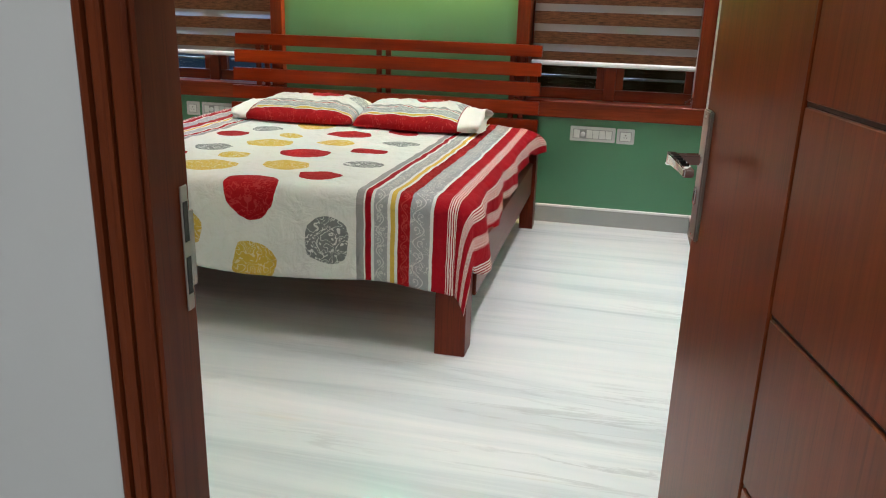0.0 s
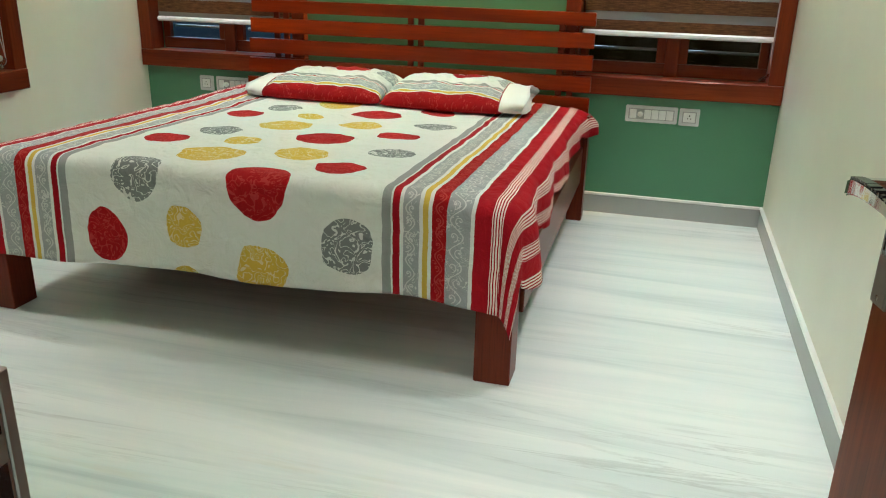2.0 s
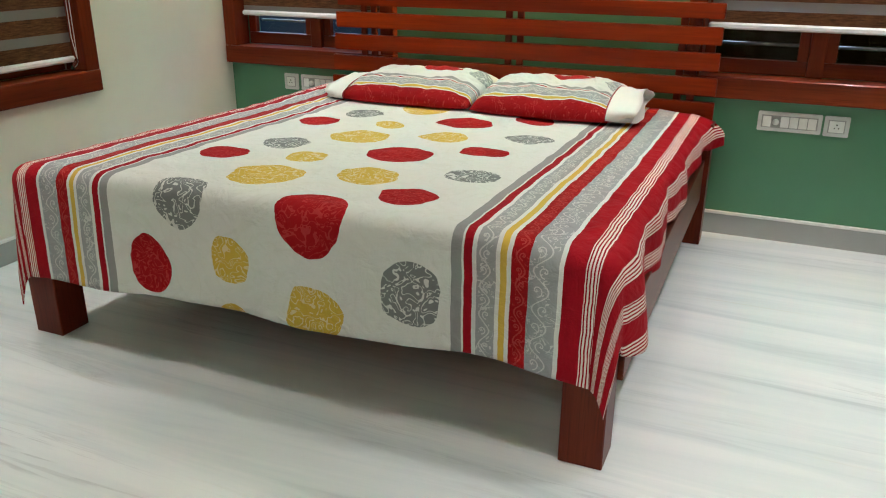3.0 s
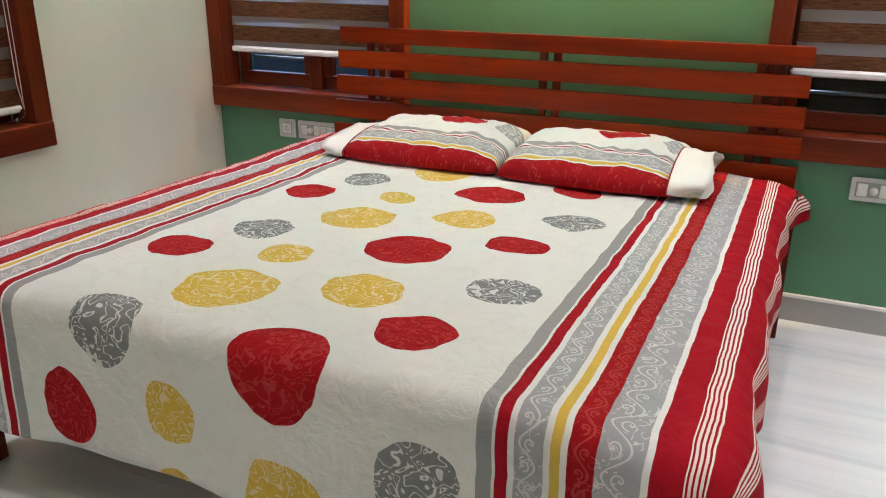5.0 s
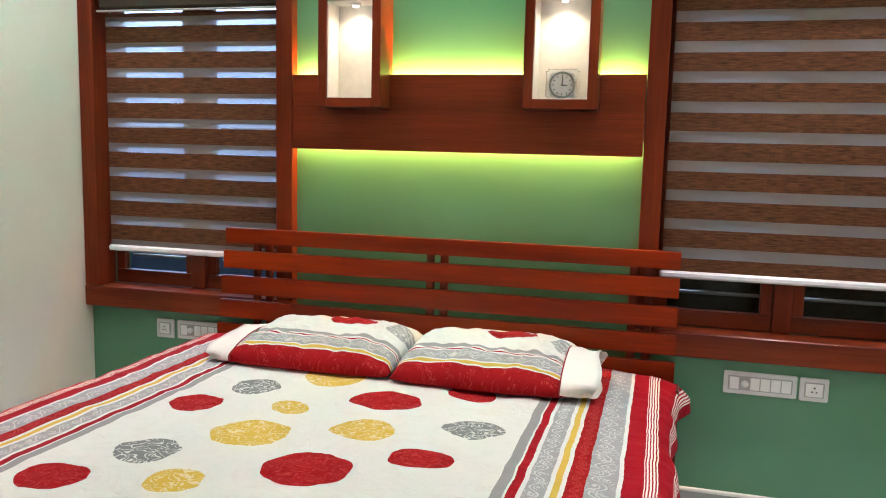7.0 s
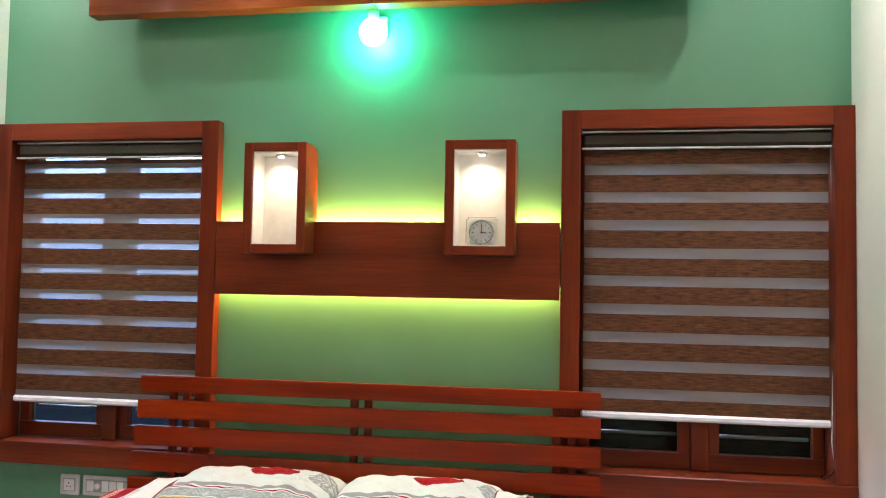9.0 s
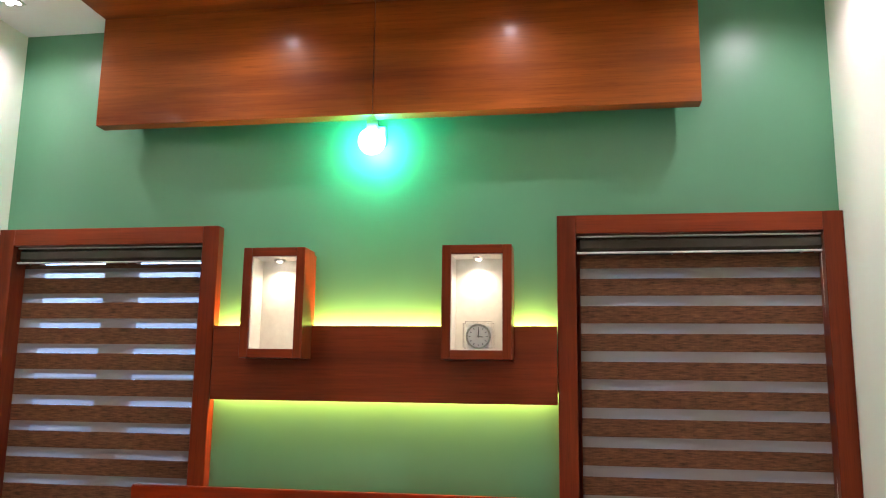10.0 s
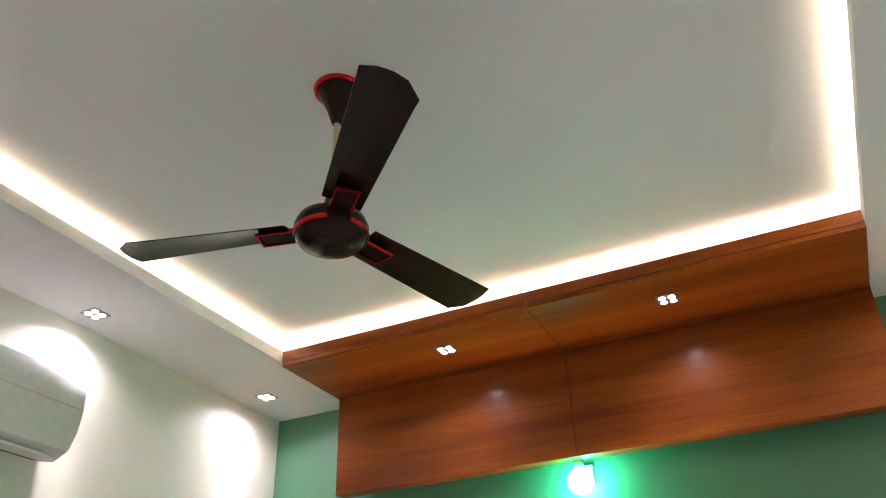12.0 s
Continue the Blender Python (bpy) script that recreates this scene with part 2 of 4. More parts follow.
def wall_mesh(u0, u1, w0, w1, d0, d1, holes, place):
    """A wall with through openings. u along it, w up, d through it; place(u, d, w) gives the room's point."""
    us = sorted({u0, u1, *[h[0] for h in holes], *[h[1] for h in holes]})
    ws = sorted({w0, w1, *[h[2] for h in holes], *[h[3] for h in holes]})
    bm = bmesh.new()

    def solid(i, j):
        if not (0 <= i < len(us) - 1 and 0 <= j < len(ws) - 1):
            return False
        u, w = (us[i] + us[i + 1]) / 2, (ws[j] + ws[j + 1]) / 2
        return not any(h[0] < u < h[1] and h[2] < w < h[3] for h in holes)

    def quad(*pts):
        bm.faces.new([bm.verts.new(place(*p)) for p in pts])

    for i in range(len(us) - 1):
        for j in range(len(ws) - 1):
            if not solid(i, j):
                continue
            a, b, c, d = us[i], us[i + 1], ws[j], ws[j + 1]
            for dd in (d0, d1):
                quad((a, dd, c), (b, dd, c), (b, dd, d), (a, dd, d))
            if not solid(i - 1, j):
                quad((a, d0, c), (a, d1, c), (a, d1, d), (a, d0, d))
            if not solid(i + 1, j):
                quad((b, d0, c), (b, d1, c), (b, d1, d), (b, d0, d))
            if not solid(i, j - 1):
                quad((a, d0, c), (a, d1, c), (b, d1, c), (b, d0, c))
            if not solid(i, j + 1):
                quad((a, d0, d), (a, d1, d), (b, d1, d), (b, d0, d))
    bmesh.ops.remove_doubles(bm, verts=bm.verts, dist=1e-5)
    bmesh.ops.recalc_face_normals(bm, faces=bm.faces)
    return bm


# ---- the room ----
WR = (-1.03, -0.075, 0.745, 2.105)      # clear openings behind the window frames: x0, x1, z0, z1
WL = (-3.572, -2.645, 0.745, 2.09)
WS = (-2.05, -1.10, 0.745, 2.09)        # in the left wall: y0, y1, z0, z1
setting("floor", boxes((-4.2, 1.6, -7.0, 0.25, -0.12, 0.0)), M_MARBLE, "polished white marble floor with grey streaks", "floor")
setting("wall_north", wall_mesh(XL - 0.2, XR + 0.2, 0, 3.5, 0.0, 0.2, [WR, WL], lambda u, d, w: (u, d, w)), M_GREEN,
        "green painted wall behind the bed", "wall")
setting("wall_west", wall_mesh(-4.02, -0.0, 0, 3.5, XL - 0.2, XL, [WS], lambda u, d, w: (d, u, w)), M_CREAM, "cream painted side wall", "wall")
setting("wall_east", wall_mesh(-4.02, -0.0, 0, 3.5, XR, XR + 0.2, [], lambda u, d, w: (d, u, w)), M_CREAM, "cream painted side wall", "wall")
DX0, DX1, DH = -0.970, -0.048, 2.16
setting("wall_south", wall_mesh(XL - 0.2, XR + 0.2, 0, 3.5, -4.07, -4.02, [(DX0, DX1, 0, DH)], lambda u, d, w: (u, d, w)), M_CREAM, "cream painted wall with the doorway", "wall")
setting("wall_hall_north", wall_mesh(XL - 0.2, 1.6, 0, 3.5, -4.12, -4.072, [(DX0, DX1, 0, DH)], lambda u, d, w: (u, d, w)), M_HALL, "grey white plaster wall of the hall", "wall")
setting("wall_hall_west", boxes((-2.4, -2.2, -7.0, -4.12, 0, 3.5)), M_HALL, "plain hall wall", "wall")
setting("wall_hall_east", boxes((1.4, 1.6, -7.0, -4.12, 0, 3.5)), M_HALL, "plain hall wall", "wall")
setting("wall_hall_south", boxes((-2.2, 1.4, -7.0, -6.8, 0, 3.5)), M_HALL, "plain hall wall", "wall")
setting("ceiling_hall", boxes((-2.2, 1.4, -6.8, -4.12, 3.0, 3.1)), M_CEIL, "white hall ceiling", "ceiling")

# ceiling: tray and dropped border with a lip that hides the strips
setting("ceiling", boxes((XL, XR, YD, YB, ZT, ZT + 0.15)), M_CEIL, "white ceiling of the tray", "ceiling")
bm = bmesh.new()
box(bm, XL, TX0, YD, YB, ZC, ZC + 0.025)
box(bm, TX1, XR, YD, YB, ZC, ZC + 0.025)
box(bm, TX0, TX1, YD, TY0, ZC, ZC + 0.025)
box(bm, TX0 - 0.018, TX0, TY0 - 0.018, TY1, ZC + 0.025, ZC + 0.055)
box(bm, TX1, TX1 + 0.018, TY0 - 0.018, TY1, ZC + 0.025, ZC + 0.055)
box(bm, TX0, TX1, TY0 - 0.018, TY0, ZC + 0.025, ZC + 0.055)
setting("ceiling_border", bm, M_CEIL, "white dropped ceiling border with a lit cove", "ceiling")

# wooden pelmet: soffit, lip and hanging board, in two sheets with a seam
pel = thing("wooden_pelmet", (-1.83, -0.13, 2.605), "polished orange-brown veneered pelmet under the ceiling over the bed", "pelmet")
ZW = 3.11
SEAM = -1.865
for a, b in ((TX0, SEAM - 0.0012), (SEAM + 0.0012, TX1)):
    part("front_board", boxes((a, b, -0.168, -0.098, 2.605, ZW + 0.02), bevel=0.0015), M_PEL_X, pel)
    part("soffit_board", boxes((a, b, TY1, -0.170, ZW, ZW + 0.022), bevel=0.0015), M_PEL_X, pel)
    part("lip", boxes((a, b, TY1 - 0.001, TY1 + 0.017, ZW + 0.0225, ZC + 0.057), bevel=0.001), M_PEL_X, pel)

# skirting: grey tiles with a white top edge
setting("baseboard_north", boxes((XL + 0.015, XR - 0.015, -0.014, 0.0, 0.0, 0.098)), M_SKIRT, "grey tile skirting", "skirting")
setting("baseboard_north_edge", boxes((XL + 0.017, XR - 0.017, -0.017, 0.0, 0.098, 0.112), bevel=0.003), M_SKIRTTOP, "white skirting edge", "skirting")
setting("baseboard_east", boxes((XR - 0.014, XR, YD, 0.0, 0.0, 0.098)), M_SKIRT, "grey tile skirting", "skirting")
setting("baseboard_east_edge", boxes((XR - 0.017, XR, YD, 0.0, 0.098, 0.112), bevel=0.003), M_SKIRTTOP, "white skirting edge", "skirting")
setting("baseboard_west", boxes((XL, XL + 0.014, YD, 0.0, 0.0, 0.098)), M_SKIRT, "grey tile skirting", "skirting")
setting("baseboard_west_edge", boxes((XL, XL + 0.017, YD, 0.0, 0.098, 0.112), bevel=0.003), M_SKIRTTOP, "white skirting edge", "skirting")


# ---- windows with zebra blinds ----
def fabric(name, dark, light):
    m, nt, p = nodes_of(name)
    v = mapped(nt, (6, 6, 60))
    a = noise_tex(nt, v, 3.0, 4, 0.7)
    b = noise_tex(nt, mapped(nt, (260, 260, 3)), 1.5, 2)
    c = ramp(nt, a, [(0.3, dark), (0.7, light)])
    c = mix(nt, 0.4, c, ramp(nt, b, [(0.3, (0.6, 0.6, 0.6)), (0.7, (1, 1, 1))]), "MULTIPLY")
    link(nt, c, p.inputs["Base Color"])
    p.inputs["Roughness"].default_value = 0.6
    p.inputs["Specular IOR Level"].default_value = 0.2
    bump(nt, p, a, 0.25, 0.002)
    return m


M_BAND = fabric("brown_woven_band", (0.036, 0.012, 0.005), (0.180, 0.070, 0.027))
M_SHEER, _nt, _p = nodes_of("grey_sheer_mesh")
_p.inputs["Base Color"].default_value = (0.28, 0.245, 0.22, 1)
_p.inputs["Roughness"].default_value = 0.7
_tr = _nt.nodes.new("ShaderNodeBsdfTransparent")
_mx = _nt.nodes.new("ShaderNodeMixShader")
_weave = ramp(_nt, noise_tex(_nt, mapped(_nt, (4, 4, 90)), 4, 3), [(0.3, (0.40, 0.40, 0.40)), (0.7, (0.43, 0.43, 0.43))])
link(_nt, _weave, _mx.inputs[0])
_tl = _nt.nodes.new("ShaderNodeBsdfTranslucent")
_tl.inputs[0].default_value = (0.55, 0.55, 0.55, 1)
_th = _nt.nodes.new("ShaderNodeMixShader")
_th.inputs[0].default_value = 0.2
link(_nt, _p.outputs[0], _th.inputs[1])
link(_nt, _tl.outputs[0], _th.inputs[2])
link(_nt, _th.outputs[0], _mx.inputs[1])
link(_nt, _tr.outputs[0], _mx.inputs[2])
link(_nt, _mx.outputs[0], _nt.nodes["Material Output"].inputs[0])


def window(name, u0, u1, z0, z1, place, wood_u, wood_up, label):
    """A wooden casing with its inner sashes and glass. u runs along the wall, d into it (negative: into the room)."""
    w = thing(name, place((u0 + u1) / 2, 0.0, z0), label, "window", "", "structure")

    def pc(nm, dims, mat, lab="", bevel=0.002, to=None):
        p0, p1 = place(dims[0], dims[2], dims[4]), place(dims[1], dims[3], dims[5])
        lo, hi = [min(a, b) for a, b in zip(p0, p1)], [max(a, b) for a, b in zip(p0, p1)]
        return part(nm, boxes((lo[0], hi[0], lo[1], hi[1], lo[2], hi[2]), bevel=bevel), mat, to or w, lab)

    f = 0.076
    pc("casing_side", (u0, u0 + f, -0.05, 0.075, z0 + 0.096, z1), wood_up)
    pc("casing_side", (u1 - f, u1, -0.05, 0.075, z0 + 0.096, z1), wood_up)
    pc("casing_head", (u0 + f, u1 - f, -0.0495, 0.075, z1 - f, z1), wood_u)
    pc("window_sill", (u0, u1, -0.056, 0.075, z0, z0 + 0.095), wood_u, "reddish wooden sill", 0.004)
    a, b = u0 + f, u1 - f
    zi, zt = z0 + 0.096, z1 - f
    m = (a + b) / 2 - 0.0
    sash = []
    for s, e in ((a, m - 0.034), (m + 0.034, b)):
        fr = pc("sash", (s, e, 0.082, 0.122, zi, zi + 0.064), wood_u)
        pc("sash_rail", (s, e, 0.082, 0.122, zt - 0.05, zt), wood_u)
        pc("sash_stile", (s, s + 0.045, 0.083, 0.121, zi + 0.0645, zt - 0.05), wood_up)
        pc("sash_stile", (e - 0.045, e, 0.083, 0.121, zi + 0.0645, zt - 0.05), wood_up)
        g = pc("pane", (s + 0.045, e - 0.045, 0.100, 0.104, zi + 0.0645, zt - 0.05), M_GLASS, "dark glass pane", 0.0)
        g.visible_shadow = False
        for k in range(1, 8):
            zz = zi + 0.128 + 0.155 * (k - 1)
            q0, q1 = place(s + 0.045, 0.15, zz), place(e - 0.045, 0.15, zz)
            part("window_bar", tube([q0, q1], 0.007), M_STEEL, w, "thin steel safety bar", True)
    pc("mullion", (m - 0.034, m + 0.034, 0.06, 0.122, zi, zt), wood_up)
    return w


def zebra_blind(u0, u1, ztop, zbot, phase, cord, place, label, period=0.1125):
    """A double-layer blind of woven and sheer bands, with its cassette, bottom bar and cord."""
    b = thing("zebra_blind", place((u0 + u1) / 2, 0.03, zbot), label, "window blind", "zebra blinds in the windows")

    def pc(nm, dims, mat, lab="", bevel=0.0):
        p0, p1 = place(dims[0], dims[2], dims[4]), place(dims[1], dims[3], dims[5])
        lo, hi = [min(a, c) for a, c in zip(p0, p1)], [max(a, c) for a, c in zip(p0, p1)]
        return part(nm, boxes((lo[0], hi[0], lo[1], hi[1], lo[2], hi[2]), bevel=bevel), mat, b, lab)

    pc("cassette", (u0, u1, -0.018, 0.056, ztop - 0.066, ztop - 0.006), M_CASS, "glossy dark cassette", 0.014)
    pc("cassette_trim", (u0, u1, -0.021, 0.0, ztop - 0.074, ztop - 0.067), M_GREYPL, "pale cassette edge", 0.002)
    pc("cassette_trim", (u0, u1, -0.019, 0.0, ztop - 0.0055, ztop - 0.0005), M_GREYPL, "pale cassette edge", 0.001)
    woven = period - 0.043
    top, bot = ztop - 0.075, zbot + 0.012
    z = top + phase
    while z > bot:
        for d, off in ((0.026, 0.0), (0.036, -0.020)):
            hi, lo = min(top, z + off), max(bot, z + off - woven)
            if hi - lo > 0.003:
                pc("woven_band" if d < 0.03 else "back_band", (u0 + 0.012, u1 - 0.012, d, d + 0.0015, lo, hi), M_BAND)
            if d < 0.03:
                hi, lo = min(top, z + off - woven - 0.0006), max(bot, z + off - period + 0.0006)
                if hi - lo > 0.003:
                    pc("sheer_band", (u0 + 0.012, u1 - 0.012, d, d + 0.001, lo, hi), M_SHEER, "grey sheer band")
        z -= period
    bar = pc("bottom_bar", (u0 + 0.004, u1 - 0.004, 0.012, 0.044, zbot - 0.014, zbot + 0.014), M_ALU, "white aluminium bottom bar", 0.008)
    if cord:
        for k, (dd, zz) in enumerate(((0.0, 0.80), (0.016, 0.80))):
            uu = u1 - 0.016 - dd
            part("cord", tube([place(uu, -0.005, ztop - 0.06), place(uu + 0.004, -0.008, 1.3), place(uu - 0.004, -0.012, 0.90), place(uu - 0.012 + dd, -0.02, zz)], 0.0016, 6), M_WHITEPL, b, "", True)
        part("cord_weight", tube([place(u1 - 0.034, -0.02, 0.80), place(u1 - 0.05, -0.028, 0.785), place(u1 - 0.075, -0.03, 0.768)], 0.009, 8), M_PLASTIC, b, "clear cord weight", True)
    return b


north = lambda u, d, z: (u, d, z)
west = lambda u, d, z: (XL - d, u, z)
window("window_1", -1.104, -0.002, 0.653, 2.180, north, M_FR_X, M_FR_Z, "reddish wooden window casing with dark panes")
window("window_2", XL + 0.002, -2.570, 0.653, 2.165, north, M_FR_X, M_FR_Z, "reddish wooden window casing with dark panes")
window("window_3", -2.135, -1.040, 0.653, 2.165, west, M_FR_Y, M_FR_Z, "reddish wooden window casing in the side wall")
zebra_blind(-1.024, -0.046, 2.100, 0.962, 0.015, True, north, "brown striped zebra blind pulled almost down")
zebra_blind(-3.562, -2.650, 2.085, 0.925, 0.054, False, north, "brown striped zebra blind with daylight slits", 0.1142)
zebra_blind(-2.046, -1.105, 2.085, 0.80, -0.01, True, west, "brown striped zebra blind in the side window")

# dusk outside: neighbouring wall and paler sky strip
M_DUSK, _nt, _p = nodes_of("dusk_backdrop")
_p.inputs["Base Color"].default_value = (0.05, 0.06, 0.08, 1)
_v = mapped(_nt)
_sx = _nt.nodes.new("ShaderNodeSeparateXYZ")
link(_nt, _v, _sx.inputs[0])
_h = maths(_nt, "ADD", _sx.outputs[2], maths(_nt, "MULTIPLY", noise_tex(_nt, _v, 1.4, 3), 0.7))
_col = ramp(_nt, maths(_nt, "MULTIPLY", _h, 0.2), [(0.27, (0.0005, 0.001, 0.002)), (0.34, (0.04, 0.07, 0.13)), (0.50, (0.10, 0.17, 0.30)), (0.70, (0.50, 0.66, 0.95))])
link(_nt, _col, _p.inputs["Emission Color"])
_p.inputs["Emission Strength"].default_value = 11.0
setting("backdrop", boxes((-6.5, -1.9, 2.6, 2.62, -0.2, 4.6)), M_DUSK, "pale blue evening light outside", "backdrop")


# ---- wall band, niches, bulb, switches ----
band = thing("wall_band", (-1.84, -0.04, 1.416), "reddish brown wooden band on the wall with hidden strip lights", "wall panel")
part("board", boxes((-2.567, -1.107, -0.052, -0.034, 1.416, 1.727), bevel=0.002), M_FR_X, band)
part("batten", boxes((-2.5, -1.17, -0.034, 0.0, 1.54, 1.60)), M_FR_X, band)


def niche(x0, x1):
    n = thing("niche_box", ((x0 + x1) / 2, -0.09, 1.588), "wooden display box with a lit white inside", "display box", "display boxes over the bed")
    z0, z1, y0 = 1.588, 2.042, -0.18
    f = 0.036
    outer = ((x0, x0 + f, z0, z1), (x1 - f, x1, z0, z1), (x0 + f, x1 - f, z0, z0 + f), (x0 + f, x1 - f, z1 - f, z1))
    for k, (a, b, c, d) in enumerate(outer):
        yb = 0.0 if k < 2 or c > 1.8 else -0.053
        if k < 2:
            part("side_board", boxes((a, b, y0, -0.053, c, d), bevel=0.002), M_FR_Z, n)
        else:
            part("cross_board", boxes((a, b, y0 + 0.0005, -0.053, c, d), bevel=0.002), M_FR_X, n)
    part("back_block", boxes((x0 + 0.01, x1 - 0.01, -0.053, 0.0, 1.728, z1 - 0.01)), M_FR_Z, n)
    e = 0.004
    i0, i1, j0, j1 = x0 + f, x1 - f, z0 + f, z1 - f
    for dims in ((i0, i0 + e, y0 + 0.012, -0.058, j0, j1), (i1 - e, i1, y0 + 0.012, -0.058, j0, j1), (i0 + e, i1 - e, y0 + 0.012, -0.058, j0, j0 + e),
                 (i0 + e, i1 - e, y0 + 0.012, -0.058, j1 - e, j1), (i0, i1, -0.0578, -0.0532, j0, j1)):
        part("lining_panel", boxes(dims), M_NICHE, n, "white laminate lining")
    xm = (x0 + x1) / 2
    part("puck_light", lathe([(0.0, -0.009), (0.012, -0.011), (0.020, -0.009), (0.024, -0.004), (0.024, 0.0)], xm, -0.11, j1 - e, 20), M_CHROME, n, "small round puck light", True)
    part("puck_lens", lathe([(0.001, -0.0135), (0.010, -0.0130), (0.011, -0.0112)], xm, -0.11, j1 - e, 16), M_LENS, n, "glowing lens", True)
    spot(xm, -0.11, j1 - e - 0.016, 3.0, WARM, angle=140, size=0.01)
    return n


niche(-2.394, -2.128)
niche(-1.557, -1.279)

# small clock wrapped in clear plastic, in the second niche
cx, cz = -1.415, 1.628
clk = thing("alarm_clock", (cx, -0.11, cz), "small silver table clock in clear plastic wrap", "clock")
part("case", boxes((cx - 0.052, cx + 0.052, -0.125, -0.095, cz, cz + 0.104), bevel=0.012, seg=3), M_WHITEPL, clk)


def disc_y(x, y, z, r, depth, steps=28, inner=0.0):
    bm = lathe([(r, 0), (r, depth)] if not inner else [(inner, 0), (r, 0), (r, depth), (inner, depth), (inner, 0)], 0, 0, 0, steps, not inner)
    bmesh.ops.rotate(bm, verts=bm.verts, matrix=Matrix.Rotation(radians(90), 3, "X"))
    bmesh.ops.translate(bm, vec=(x, y, z), verts=bm.verts)
    return bm


part("bezel", disc_y(cx, -0.125, cz + 0.052, 0.050, 0.006, inner=0.042), M_CHROME, clk, "round chrome bezel")
part("dial", disc_y(cx, -0.1252, cz + 0.052, 0.042, 0.002), M_WHITEPL, clk, "white dial")
for k in range(12):
    a = radians(30 * k)
    bm = boxes((-0.0012, 0.0012, -0.1284, -0.1274, 0.031, 0.038))
    bmesh.ops.rotate(bm, verts=bm.verts, matrix=Matrix.Rotation(a, 3, "Y"))
    bmesh.ops.translate(bm, vec=(cx, 0, cz + 0.052), verts=bm.verts)
    part("hour_mark", bm, M_BLACK, clk)
for nm, a, ln in (("hour_hand", 95, 0.020), ("minute_hand", 3, 0.030)):
    bm = boxes((-0.0015, 0.0015, -0.1296, -0.1286, -0.004, ln))
    bmesh.ops.rotate(bm, verts=bm.verts, matrix=Matrix.Rotation(radians(a), 3, "Y"))
    bmesh.ops.translate(bm, vec=(cx, 0, cz + 0.052), verts=bm.verts)
    part(nm, bm, M_BLACK, clk)
part("wrap", boxes((cx - 0.062, cx + 0.064, -0.140, -0.088, cz + 0.001, cz + 0.112), bevel=0.008, seg=2), M_PLASTIC, clk, "crinkled clear wrap")

# green bulb in its wall holder
bx, by, bz = -1.885, -0.085, 2.515
bulb = thing("wall_bulb", (bx, 0.0, bz), "round green glowing bulb in a white wall holder", "light bulb")
part("holder_plate", boxes((bx - 0.035, bx + 0.045, -0.02, 0.0, bz + 0.0, bz + 0.088), bevel=0.004), M_WHITEPL, bulb, "white holder plate")
part("holder", lathe([(0.022, 0.045), (0.024, 0.06), (0.026, 0.088)], bx, by, bz, 16), M_WHITEPL, bulb, "white socket", True)
part("holder_arm", boxes((bx - 0.014, bx + 0.014, by + 0.01, 0.0, bz + 0.066, bz + 0.086), bevel=0.003), M_WHITEPL, bulb)
prof = [(0.058 * math.sin(a), -0.058 * math.cos(a)) for a in (math.pi * k / 16 for k in range(1, 14))]
part("globe", lathe(prof, bx, by, bz, 28), M_BULB, bulb, "glowing green globe", True)


M_BEZEL = plain("grey_bezel_plastic", (0.36, 0.37, 0.36), 0.35)


def switch_plate(x0, x1, z0, z1, modules, label):
    s = thing("switch_plate", ((x0 + x1) / 2, 0.0, z0), label, "switch plate", "switch plates on the green wall")
    part("plate", boxes((x0, x1, -0.011, 0.0, z0, z1), bevel=0.003, seg=2), M_GREYPL, s)
    a, b, c, d = x0 + 0.016, x1 - 0.016, z0 + 0.016, z1 - 0.016
    part("bezel", boxes((a, b, -0.0135, -0.0112, c, d), bevel=0.001), M_BEZEL, s, "darker grey bezel")
    n = len(modules)
    for k, kind in enumerate(modules):
        u0, u1 = a + 0.004 + (b - a - 0.008) * k / n, a + 0.004 + (b - a - 0.008) * (k + 1) / n
        um, zm = (u0 + u1) / 2, (c + d) / 2
        if kind == "knob":
            part("dimmer_knob", disc_y(um, -0.0136, zm, 0.014, 0.012, 20), M_WHITEPL, s, "round dimmer knob", True)
        elif kind == "socket":
            bm = boxes((u0 + 0.001, u1 - 0.001, -0.0165, -0.0137, c + 0.004, d - 0.004), bevel=0.001)
            part("socket", bm, M_WHITEPL, s)
            for dx, dz, r in ((0, 0.009, 0.0035), (-0.008, -0.006, 0.0028), (0.008, -0.006, 0.0028)):
                part("pin_hole", disc_y(um + dx, -0.0166, zm + dz, r, 0.0008, 10), M_BLACK, s)
        else:
            part("rocker", boxes((u0 + 0.0016, u1 - 0.0016, -0.0170, -0.0137, c + 0.004, d - 0.004), bevel=0.0015), M_WHITEPL, s)
    return s


row = ["rocker", "knob", "rocker", "rocker", "rocker", "rocker"]
switch_plate(-0.755, -0.490, 0.515, 0.603, row, "pearl grey switch plate with a dimmer knob")
switch_plate(-0.481, -0.379, 0.512, 0.602, ["socket"], "pearl grey square socket plate")
switch_plate(-3.175, -2.920, 0.520, 0.607, row, "pearl grey switch plate with a dimmer knob")
switch_plate(-3.285, -3.193, 0.518, 0.607, ["socket"], "pearl grey square socket plate")


